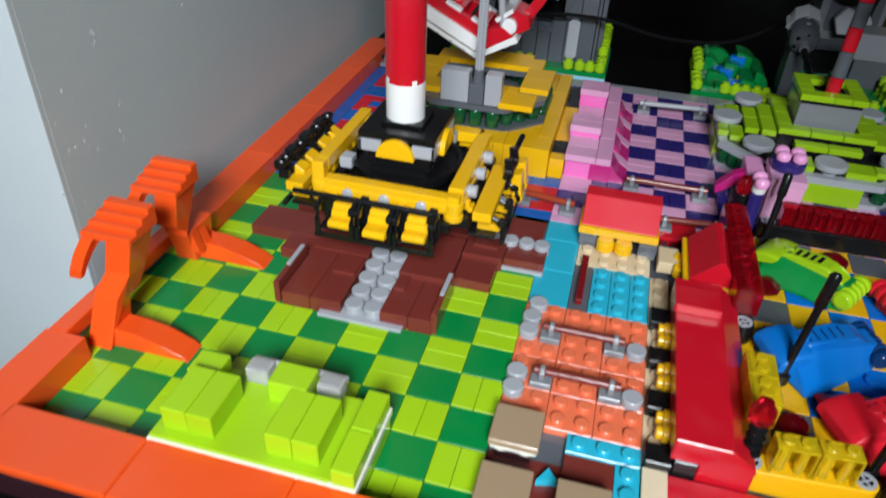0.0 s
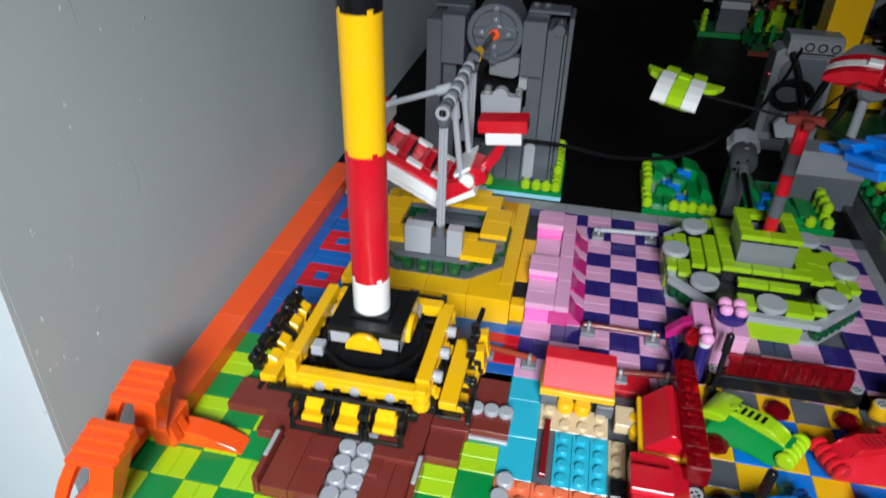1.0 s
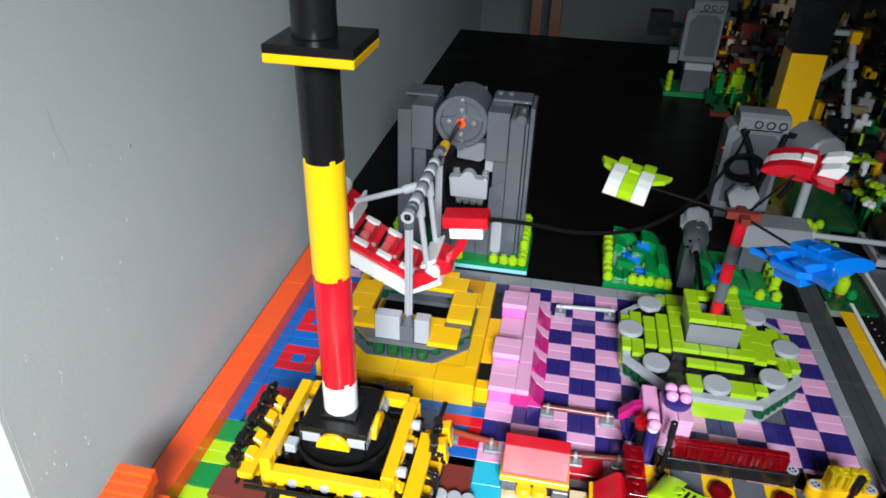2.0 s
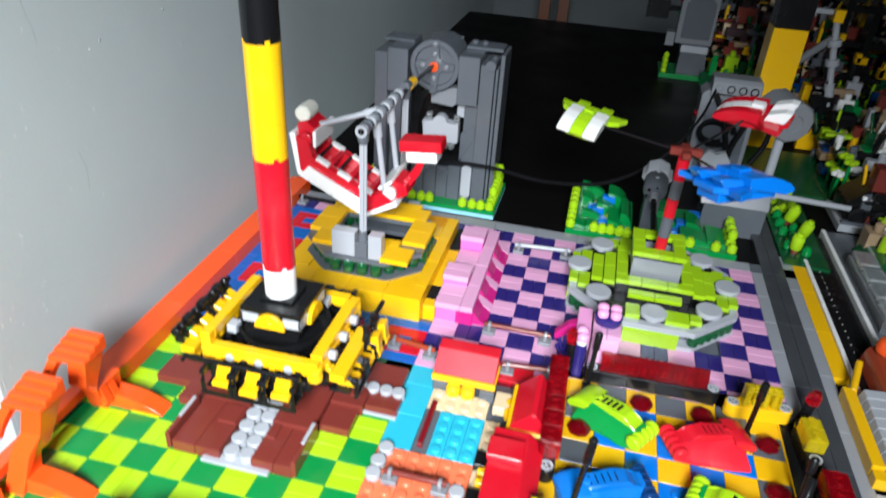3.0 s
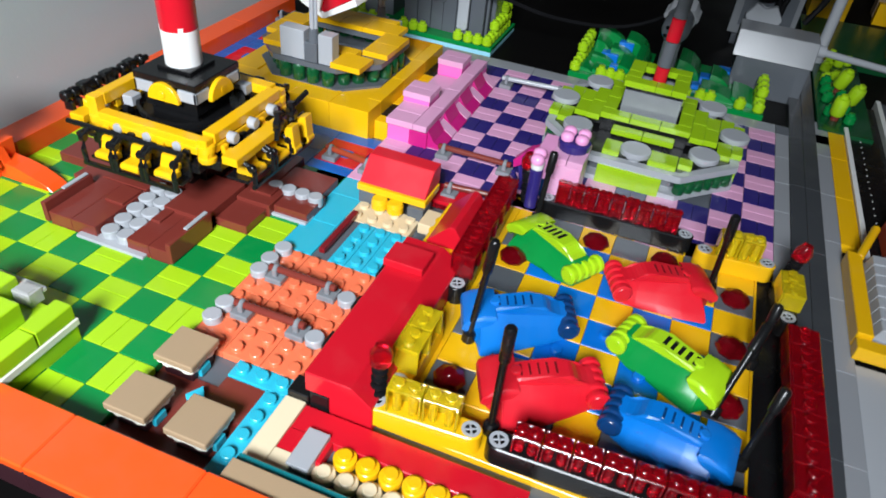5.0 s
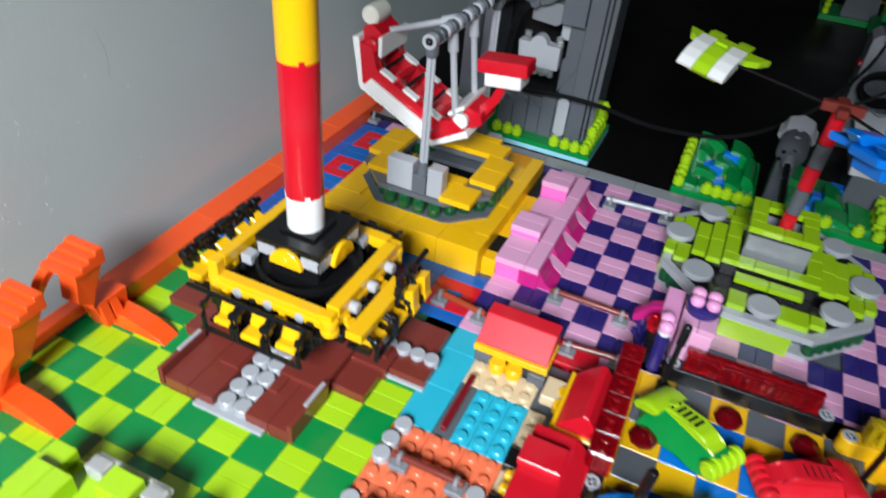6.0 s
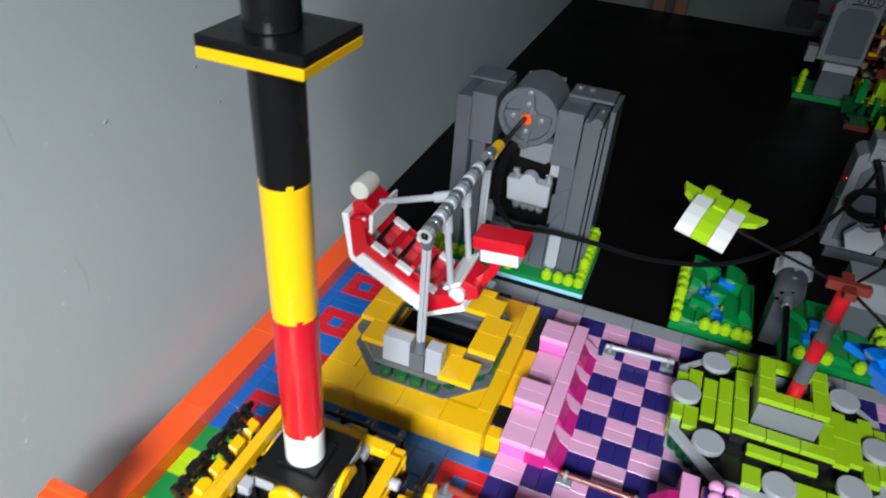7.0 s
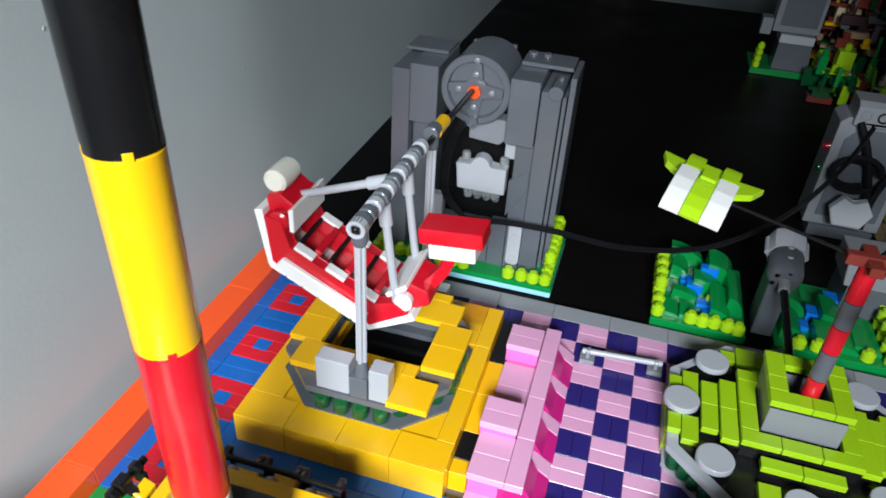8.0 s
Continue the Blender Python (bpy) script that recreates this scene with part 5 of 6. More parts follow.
pole(7.9, -32.2, 0.5, 0.3, 6.0), pole(10.6, -36.9, 0.1, -0.5, 6.6), pole(18.6, -22.6, -0.3, -1.2, 5.6), pole(19.4, -31.8, 1.2, 3.0, 3.6), pole(20.7, -34.2, 0.6, 1.4, 3.8)
pole(20.9, -27.8, 0.2, 0.8, 3.5), pole(8.2, -21.0, 0.2, 0.6, 4.6), pole(5.9, -38.2, -0.1, 0.4, 2.7, "red"), pole(22.4, -20.2, 0.3, 0.2, 1.8, "red"), pole(7.0, -19.0, -0.2, 0.2, 2.2, "red"), pole(22.6, -37.4, 0, 0, 1.2, "red")
for x, y in ((8, -25.0), (8, -29.2), (8, -35.0), (20, -22.9), (20, -27.0), (20, -31.0), (12, -21.4), (16, -21.4)):
    bm = bmesh.new()
    lathe(bm, (x, y, 0), (0, 0, 1), [(0.75, 0), (0.8, 0.12), (0.7, 0.35), (0.42, 0.5), (0.3, 0.62), (0, 0.66)], 8)
    solid("red_reflector", bm, "glass_red", "clear red round lamp tile on the ring floor", "toy lamp", group="floor lamps", at=(x, y, 0))
for x, y in ((14, -28.9), (12, -31.0), (10, -33.0), (16, -31.0)):
    bm = bmesh.new()
    stud(bm, x, y, 0.0)
    solid("floor_stud", bm, "bright_blue", "blue stud on the ring floor", "toy stud", group="floor studs", at=(x, y, 0))


# ---- bumper cars ----
def loft(bm, rings):
    """A closed skin over outlines of the same count, each a list of points."""
    vs = [[bm.verts.new(p) for p in r] for r in rings]
    n = len(rings[0])
    for a, b in zip(vs, vs[1:]):
        for k in range(n):
            bm.faces.new((a[k], a[(k + 1) % n], b[(k + 1) % n], b[k]))
    bm.faces.new(vs[0][::-1]), bm.faces.new(vs[-1])


def bumper_car(x, y, turn, body, trim, roll, label, flare=1.0):
    t = thing("bumper_car", label, "toy car", (x, y, 0), group="bumper cars")
    m = Matrix.Translation((x, y, 0)) @ Matrix.Rotation(radians(turn), 4, "Z")

    def put(name, bm, mt, label=""):
        bmesh.ops.transform(bm, matrix=m, verts=bm.verts)
        part(name, bm, mt, t, label)

    f = flare
    half = [(-2.45, 0.7), (-1.5, 1.15), (-0.4, 1.35 * f), (0.8, 1.75 * f), (2.0, 2.0 * f), (2.15, 1.3), (2.6, 0.7)]
    out = [(px, -py) for px, py in half] + [(px, py) for px, py in half[::-1]]
    bm = bmesh.new()
    loft(bm, [[(px * s, math.copysign(min(abs(py), 0.55) + max(abs(py) - 0.55, 0) * w, py), z) for px, py in out] for s, w, z in ((0.96, 0.92, 0.05), (1.0, 1.0, 0.16), (0.99, 0.8, 0.5), (0.95, 0.35, 0.95), (0.9, 0.08, 1.45))])
    bmesh.ops.bevel(bm, geom=list(bm.edges), offset=0.045, segments=2, affect="EDGES", clamp_overlap=True)
    for fc in bm.faces:
        fc.smooth = True
    put("shell", bm, body)
    bm = bmesh.new()
    prism(bm, [(-2.1, 0.9), (1.6, 0.7), (1.9, 1.3), (1.2, 1.68), (-0.4, 1.9), (-1.1, 1.88), (-1.5, 1.55), (-2.1, 1.4)], "y", -0.58, 0.58, 0.1)
    put("ridge", bm, trim)
    bm = bmesh.new()
    loft(bm, [[(px, y, 1.05 + (pz - 1.05) * q) for px, pz in ((1.25, 1.62), (1.8, 1.62), (2.4, 1.45), (2.8, 1.05), (2.85, 0.6), (2.6, 0.35), (2.2, 0.75), (1.5, 1.1))] for y, q in ((-1.15, 0.6), (-1.05, 0.85), (-0.7, 0.98), (0, 1.0), (0.7, 0.98), (1.05, 0.85), (1.15, 0.6))])
    bmesh.ops.bevel(bm, geom=[e for e in bm.edges if e.calc_length() > 0.2], offset=0.03, segments=2, affect="EDGES", clamp_overlap=True)
    for fc in bm.faces:
        fc.smooth = True
    put("nose", bm, trim)
    bm = bmesh.new()
    lathe(bm, (1.25, 0, 1.55), (0.25, 0, 1), [(0.26, 0), (0.26, 0.16), (0.2, 0.2)], 14)
    put("nose_stud", bm, trim)
    for k in range(5):
        bm = bmesh.new()
        x = -0.5 + 0.38 * k
        z = 1.9 - 0.1375 * (x + 0.5)
        box(bm, x, x + (0.2 if trim == "lime" else 0.11), -0.34, 0.34, z - 0.15, z + 0.012, 0.01)
        put("louvre", bm, "black" if trim == "lime" else "dark_red" if trim == "car_red" else "navy")
    bm = bmesh.new()
    rod(bm, (-2.3, -1.2, 0.95), (-2.3, 1.2, 0.95), 0.4, 16)
    for k in range(5):
        lathe(bm, (-2.3, -1.15 + 0.5 * k, 0.95), (0, 1, 0), [(0.42, 0), (0.52, 0.05), (0.52, 0.25), (0.42, 0.3)], 18)
    put("rear_roll", bm, roll, "ribbed roll")


bumper_car(10.0, -24.1, 146, "car_green", "lime", "lime", "green and lime bumper car on the ring floor", 0.85)
bumper_car(9.8, -30.3, 202, "car_blue", "car_blue", "navy", "bright blue bumper car on the ring floor", 1.15)
bumper_car(15.9, -24.5, 24, "car_red", "car_red", "car_red", "red bumper car on the ring floor", 1.15)
bumper_car(17.1, -30.1, -20, "car_green", "lime", "lime", "green and lime bumper car beside a black pole", 0.85)
bumper_car(12.0, -34.1, 204, "car_red", "car_red", "car_red", "red bumper car by the clear red fence", 1.2)
bumper_car(17.6, -34.45, -6, "car_blue", "car_blue", "navy", "bright blue bumper car by the clear red fence", 0.95)

# ---- motor housing behind the swing ----
mh = thing("motor_housing", "dark grey brick housing with a round motor and hanging cable", "toy motor", (-10, 6.5, 0))
blocks("base_plate", "ice_blue", mh, (-17, -2.6, 2.9, 10.5, -0.6, -0.2), label="pale blue plate")
blocks("grass_plate", "green", mh, (-17, -2.6, 2.95, 10.5, -0.2, 0.2), label="green plate")
for dims in ((-15.95, -14.65, 4.6, 10, 0.2, 14.6), (-14.6, -12.6, 4.5, 9.9, 10.9, 15.1), (-14.6, -13.4, 5.5, 9.5, 0.2, 10.85), (-7.6, -5.6, 4.5, 9.9, 10.4, 15.1),
             (-5.55, -4.2, 4.9, 9.8, 0.2, 14.4), (-6.9, -5.6, 5.4, 9.5, 0.2, 10.35), (-4.15, -3.9, 5.4, 9.4, 0.2, 14.0), (-3.85, -3.45, 6, 10, 0.2, 15.2)):
    blocks("side_wall", "dark_grey", mh, dims)
for k, x0 in enumerate((-11.9, -10.55, -9.2, -8.0, -6.7)):
    x1 = (-10.6, -9.25, -8.05, -6.75, -5.6)[k]
    blocks("front_panel", "dark_grey", mh, (x0, x1, 4.6 if k < 3 else 4.5, 5.6, 0.2, 3.7 if k < 3 else 3.95))
# Black puts the shade inside the grey housing into this wall's colour.
blocks("back_wall", "black", mh, (-14.6, -5.3, 9.4, 9.85, 0.2, 14.4))
for dims in ((-15.8, -12.7, 7.2, 10, 15.12, 15.35), (-7.5, -3.9, 7.4, 10, 15.12, 15.4), (-11.6, -8.4, 9.9, 10.3, 12.0, 15.6)):
    blocks("roof", "dark_grey", mh, dims)
for x in (-7.0, -6.0):
    bm = bmesh.new()
    stud(bm, x, 9.2, 15.4)
    part("stud", bm, "dark_grey", mh)
bm = bmesh.new()
prism(bm, [(-7.7, 8.7), (-5.75, 8.7), (-5.75, 9.9), (-6.0, 10.15), (-7.7, 10.15)], "y", 5.8, 6.2, 0.05)
part("bracket", bm, "light_grey", mh, "light grey rounded bracket")
bm = bmesh.new()
prism(bm, [(-7.1, 4.2), (-5.7, 6.6), (-5.7, 8.2), (-7.1, 7.2)], "y", 5.3, 5.7, 0.04)
part("slope", bm, "dark_grey", mh)
bm = bmesh.new()
for k in range(5):
    lathe(bm, (-11.2 + 0.78 * k, 4.6, 3.1), (0, -1, 0), [(0.28, 0), (0.28, 0.2), (0.24, 0.24)], 10)
part("stud_row", bm, "dark_grey", mh)
bm = bmesh.new()
lathe(bm, (-10.0, 4.7, 13.8), (0, 1, 0), [(0.0, 0.42), (1.9, 0.42), (1.98, 0.0), (2.35, 0.0), (2.45, 0.1), (2.45, 0.6), (2.3, 0.7), (2.3, 5.0), (2.0, 5.2), (0, 5.2)], 36)
motor = part("motor", bm, "dark_grey", mh, "round dark grey motor")
bm = bmesh.new()
for a in (0.0, math.pi / 2):
    d = Vector((math.cos(a), 0, math.sin(a)))
    n = Vector((-d.z, 0, d.x))
    for s in (-1, 1):
        e = [Vector((-10.0, 4.72, 13.8)) + s * (d * p + n * q) for p, q in ((0.5, -0.5), (1.9, -0.28), (1.9, 0.28), (0.5, 0.5))]
        f = [bm.verts.new(v) for v in e] + [bm.verts.new(v + Vector((0, 0.42, 0))) for v in e]
        for q in ((0, 1, 2, 3), (4, 5, 6, 7), (0, 1, 5, 4), (1, 2, 6, 5), (2, 3, 7, 6), (3, 0, 4, 7)):
            bm.faces.new([f[i] for i in q])
part("spoke", bm, "dark_grey", motor, "grey cross spokes")
for k in range(5):
    a, r = (math.pi / 2 * k, 1.15) if k < 4 else (math.pi / 2, 2.1)
    bm = bmesh.new()
    lathe(bm, (-10.0 + r * math.cos(a), 4.72, 13.8 + r * math.sin(a)), (0, -1, 0), [(0.24, -0.05), (0.22, 0.12), (0.1, 0.2), (0, 0.2)], 10)
    part("screw", bm, "mid_grey", motor, "grey screw head")
bm = bmesh.new()
lathe(bm, (-10.0, 5.15, 13.8), (0, -1, 0), [(0.85, 0), (0.85, 0.38), (0.7, 0.44)], 20)
part("boss", bm, "dark_grey", motor, "round boss")
bm = bmesh.new()
prism(bm, [(-10.4, 9.9), (-8.2, 9.7), (-7.75, 10.1), (-7.75, 11.6), (-10.4, 11.6)], "y", 5.6, 7.0, 0.06)
part("under_block", bm, "mid_grey", mh, "grey block under the motor")
bm = bmesh.new()
lathe(bm, (-10.0, 4.6, 13.8), (0, -1, 0), [(0.45, 0), (0.45, 0.3), (0.28, 0.34)], 16)
part("hub", bm, "orange", mh, "orange hub")
bm = bmesh.new()
lathe(bm, (-10.0, 4.6, 11.6), (0, -1, 0), [(0.4, -0.6), (0.4, 0.2), (0.25, 0.2), (0.25, 0.0)], 16)
part("socket", bm, "dark_grey", mh)
bm = bmesh.new()
bump = [(-9.1 + 0.7 * math.cos(a), 8.4 + 0.7 * math.sin(a)) for a in [math.pi * q / 8 for q in range(9)]]
prism(bm, [(-10.7, 6.4), (-7.2, 6.4), (-7.2, 8.4)] + bump + [(-10.9, 8.4)], "y", 4.4, 5.4, 0.05)
plug = part("connector", bm, "light_grey", mh, "light grey connector")
for k in range(4):
    bm = bmesh.new()
    lathe(bm, (-9.9 + 0.68 * k, 4.75, 6.0), (0, -0.6, 1), [(0.3, -0.3), (0.34, 0), (0.34, 0.3), (0.2, 0.36)], 12)
    part("clear_stud", bm, "glass_clear", plug, "clear stud")
for x in (-10.3, -7.5):
    bm = bmesh.new()
    rod(bm, (x, 5.0, 8.3), (x, 5.0, 9.1), 0.32, 12)
    part("stud", bm, "glass_clear", plug, "clear stud")
blocks("connector_foot", "light_grey", mh, (-12.6, -11.75, 4.5, 5.3, 3.7, 5.4), label="light grey block")
bm = bmesh.new()
prism(bm, [(-6.5, 1.0), (-6.2, 0.75), (-5.8, 0.75), (-5.5, 1.0), (-5.5, 4.0), (-5.8, 4.3), (-6.2, 4.3), (-6.5, 4.0)], "y", 4.2, 4.58, 0.04)
for z in (1.3, 3.7):
    lathe(bm, (-6.0, 4.2, z), (0, -1, 0), [(0.34, 0), (0.34, 0.05), (0.2, 0.05), (0.2, 0)], 16, cap=False)
part("beam", bm, "light_grey", mh, "light grey hole beam")
bm = bmesh.new()
rod(bm, (-4.6, 4.8, 14.4), (-4.6, 7.2, 14.4), 0.5, 14)
part("side_pin", bm, "dark_grey", mh)
for q in range(4):
    bm = bmesh.new()
    w = 0.17 * q
    tube(bm, smooth([(-10.6 + w, 5.4, 11.8), (-11.5 + w, 4.5, 10.2), (-11.8 + w, 4.1, 8.0), (-11.6 + w, 3.7, 6.2), (-10.5 + w, 3.4, 5.0), (-9.2, 3.4 - w, 4.7), (-6.5, 3.6 - w, 4.9), (-3, 4.2 - w, 4.6), (2, 6.5 - w, 3.0), (8, 9.5 - w, 2.6), (13, 12 - w, 5.0), (16, 13.5 - w, 9.0), (17, 13.6 - w, 12.5)]), 0.085, 6)
    part("cable", bm, "rubber", mh, "black cable strand")


def moss(parent, x, y, z, mat="lime", n=1):
    for k in range(n):
        bm = bmesh.new()
        lathe(bm, (x, y, z + 0.85 * k), (0, 0, 1), [(0.36, 0), (0.46, 0.1), (0.46, 0.6), (0.36, 0.7), (0.27, 0.72), (0.27, 0.9), (0.2, 0.92)], 12)
        part("round_brick", bm, mat, parent, "lime round brick")


rm = random.Random(7)
for k in range(7):
    moss(mh, -3.2, 3.5 + 0.95 * k, 0.2, n=1 + (k > 1) + (k > 4 and rm.random() < 0.6))
for x in (-6.0, -5.0, -4.1):
    moss(mh, x, 3.4, 0.2)
for x in (-11.4, -10.4, -9.5, -15.6, -14.6, -13.7, -16.4):
    moss(mh, x, 3.4, 0.2)
for k in range(5):
    moss(mh, -16.4, 4.4 + k, 0.2, n=1 + (k > 1))

# ---- carousel motor and planting ----
gp = thing("garden_plate", "green plate with lime round bricks and blue water pieces", "toy garden", (13, 6.5, 0))
blocks("plate", "green", gp, (4.7, 11.2, 2.4, 11.0, -0.6, 0.1))
blocks("plate", "green", gp, (13.1, 21.0, 2.4, 11.0, -0.6, 0.1))
for x0, x1, y0, y1, h in ((5.4, 6.6, 3.0, 4.8, 0.5), (6.6, 7.8, 3.0, 4.8, 0.5), (8.6, 10.2, 3.4, 7.0, 1.2), (6.0, 8.0, 5.4, 6.2, 0.9), (7.4, 9.6, 6.6, 8.0, 1.4), (5.8, 7.2, 8.0, 10.4, 1.3), (15.6, 18.6, 3.0, 5.2, 1.0), (16.2, 18.0, 5.4, 8.0, 1.4), (18.2, 20.2, 3.4, 7.0, 0.7), (9.8, 11.0, 4.6, 8.6, 1.6), (13.4, 15.0, 3.4, 6.0, 1.2), (13.3, 15.4, 6.2, 9.4, 1.8), (8.4, 10.6, 8.2, 10.6, 1.9), (5.6, 8.4, 10.0, 10.9, 1.8)):
    bm = bmesh.new()
    prism(bm, [(x0, 0.1), (x1, 0.1)] + [(x1 - (x1 - x0) * (1 - math.cos(a)), 0.15 + (h - 0.15) * math.sin(a)) for a in [0.26 * q for q in range(7)]], "y", y0, y1, 0.03)
    part("leaf_slope", bm, "green", gp, "green slope")
for x0, x1, y0, y1, h in ((7.0, 8.2, 6.3, 7.2, 0.9), (7.8, 8.8, 4.8, 5.6, 0.45), (16.8, 17.8, 8.0, 9.2, 1.0), (15.4, 16.2, 6.0, 7.2, 0.8), (7.9, 9.2, 7.9, 8.6, 1.6), (6.6, 7.4, 7.2, 8.2, 0.6), (8.2, 9.0, 3.9, 4.7, 0.3), (14.9, 15.5, 4.6, 5.6, 0.5)):
    blocks("water_brick", "bright_blue", gp, (x0, x1, y0, y1, 0.1, h), label="blue brick")
for k in range(6):
    moss(gp, 5.1, 3.0 + 1.2 * k, 0.1, n=1 + (k > 1))
    moss(gp, 20.5, 3.0 + 1.3 * k, 0.1, n=1 + (k > 0))
for x, y in ((7.4, 2.9), (8.2, 2.8), (9.0, 2.9), (9.9, 2.8), (10.6, 2.7), (8.9, 5.6), (15.8, 2.8), (16.6, 2.9), (14.6, 2.7), (19.0, 2.9), (6.2, 9.6)):
    moss(gp, x, y, 0.1)
mm = thing("tilted_motor", "light grey toy motor tilted on a bracket behind the carousel", "toy motor", (12.4, 4, 0))
axis = Vector((-0.06, -1.0, -0.27)).normalized()
c0 = Vector((12.6, 7.0, 5.9))
bm = bmesh.new()
lathe(bm, c0, axis, [(1.0, 0), (1.3, 0.2), (1.35, 0.4), (1.35, 1.7), (1.25, 1.85)], 8)
for d in (-1, 1):
    rod(bm, c0 + axis * 0.3 + Vector((1.15 * d, 0, 0)), c0 + axis * 1.7 + Vector((1.15 * d, 0, 0)), 0.28, 10)
part("body", bm, "light_grey", mm)
bm = bmesh.new()
lathe(bm, c0 + axis * 1.8, axis, [(1.1, 0), (1.15, 0.12), (1.15, 1.7), (1.05, 2.1), (0.9, 2.3), (0.45, 2.4)], 18)
gear = part("gearbox", bm, "dark_grey", mm, "grey gearbox")
for q in range(2):
    bm = bmesh.new()
    lathe(bm, c0 + axis * (2.3 + 0.9 * q) + Vector((0, 0, 0.98)), (0, 0.26, 1), [(0.2, 0), (0.2, 0.22), (0.1, 0.24)], 10)
    part("boss", bm, "light_grey", gear, "small grey boss")
up = axis.cross(Vector((1, 0, 0))).normalized()
for k in range(6):
    a = k * math.pi / 3 + 0.4
    bm = bmesh.new()
    lathe(bm, c0 + axis * 4.0 + 0.72 * (math.cos(a) * Vector((1, 0, 0)) + math.sin(a) * up), axis, [(0.2, -0.1), (0.18, 0.12), (0.08, 0.14)], 8)
    part("screw", bm, "black", gear, "dark screw hole")
bm = bmesh.new()
rod(bm, c0 + axis * 4.1, c0 + axis * 5.0, 0.38, 14)
part("collar", bm, "mid_grey", mm, "grey collar")
bm = bmesh.new()
rod(bm, c0 + axis * 4.9, Vector((12.4, -4.2, 3.4)), 0.26, 10)
part("shaft", bm, "black", mm, "black shaft")
bm = bmesh.new()
prism(bm, [(3.8, -0.4), (6.2, -0.4), (6.2, 4.6), (3.8, 4.0)], "x", 11.7, 13.1, 0.08)
part("bracket", bm, "dark_grey", mm, "grey bracket")

gb = thing("grey_gearbox", "light and dark grey brick box with a long grey axle", "toy gearbox", (20, 9, 0))
blocks("box", "dark_grey", gb, (17.8, 23.8, 7.8, 11.5, -0.6, 2.7))
bm = bmesh.new()
prism(bm, [(7.6, 2.7), (11.5, 2.7), (11.5, 4.7), (8.6, 4.7)], "x", 17.4, 23.9, 0.06)
part("lid", bm, "mid_grey", gb, "grey sloped lid")
bm = bmesh.new()
rod(bm, (22.6, 9.6, 3.9), (32.6, 12.4, 2.4), 0.3, 10), rod(bm, (22.6, 9.6, 3.9), (24.6, 10.1, 3.65), 0.5, 14)
part("axle", bm, "light_grey", gb, "long grey axle")
def control_unit(t, x, y, z0, z1, w, tops):
    """A grey toy control box: pale frame, dark front panel, a socket block on top and two small signal lamps."""
    bm = bmesh.new()
    prism(bm, [(x, z0), (x + w, z0), (x + w, z1 - 0.5), (x + w - 0.5, z1), (x + 0.5, z1), (x, z1 - 0.5)], "y", y, y + 3.2, 0.06)
    body = part("body", bm, "mid_grey", t)
    bm = bmesh.new()
    prism(bm, [(x + 0.75, z0 + 0.9), (x + w - 0.5, z0 + 0.9), (x + w - 0.5, z1 - 1.6), (x + w - 1.3, z1 - 0.8), (x + 1.6, z1 - 0.8), (x + 0.75, z1 - 1.9)], "y", y - 0.12, y, 0.04)
    part("panel", bm, "dark_grey", body, "dark grey front panel")
    bm = bmesh.new()
    prism(bm, [(y - 0.5, z1 - 0.45), (y + 2.4, z1 - 0.45), (y + 2.4, z1 + 1.5), (y + 0.1, z1 + 1.5), (y - 0.5, z1 + 1.1)], "x", x + 0.8, x + w - 0.1, 0.06)
    block = part("connector", bm, "mid_grey", t, "grey connector with sockets")
    for k in range(4):
        bm = bmesh.new()
        lathe(bm, (x + 1.55 + k * (w - 2.4) / 3, y - 0.5, z1 + 0.45), (0, -1, 0), [(0.46, -0.1), (0.46, 0.06), (0.32, 0.06), (0.3, -0.05), (0, -0.05)], 14, cap=False)
        part("socket", bm, "black" if k else "mid_grey", block, "dark round socket")
    for q in (0.28, 0.62):
        bm = bmesh.new()
        box(bm, x + 1.4 + q, x + w * q + 1.6, y - 0.56, y - 0.49, z1 - 0.25, z1 - 0.1, 0.02)
        part("slot", bm, "black", block, "dark slot")
    for z, mat in tops:
        bm = bmesh.new()
        lathe(bm, (x - 0.02, y + 0.6, z), (-1, 0, 0), [(0.36, 0), (0.32, 0.25), (0.15, 0.38), (0, 0.4)], 12)
        part("lamp", bm, mat, t, "small signal lamp")
    return body


hb = thing("control_hub", "grey toy control unit with black cables behind the carousel", "toy motor", (20, 21.5, 0))
control_unit(hb, 16.9, 21.0, 0.4, 10.3, 6.1, ((7.4, "glass_red"), (5.4, "glass_green")))
blocks("foot", "dark_grey", hb, (17.4, 22.6, 20.6, 24.6, -0.6, 0.4))
for s, r in ((0.0, 1.5), (0.35, 1.9)):
    bm = bmesh.new()
    tube(bm, smooth([(18.9 + s + r * math.cos(a), 20.3 - 0.6 * s - 0.1 * a, 6.0 + 0.75 * r * math.sin(a)) for a in [0.6 * q for q in range(10)]], 3), 0.27, 8)
    part("cable", bm, "rubber", hb, "coiled black cable")
for path in ([(18.2, 20.5, 10.2), (19.4, 20.2, 8.0), (20.6, 20.0, 4.6), (20.9, 19.6, 1.6)], [(22.7, 20.5, 10.0), (22.2, 20.2, 7.6), (21.2, 20.0, 4.4), (21.0, 19.4, 1.4)], [(22.8, 20.6, 10.0), (24.2, 20.2, 9.4), (24.6, 19.8, 5.8), (23.4, 19.4, 3.0)]):
    bm = bmesh.new()
    tube(bm, smooth(path), 0.3, 8)
    part("cable", bm, "rubber", hb, "black cable")
bm = bmesh.new()
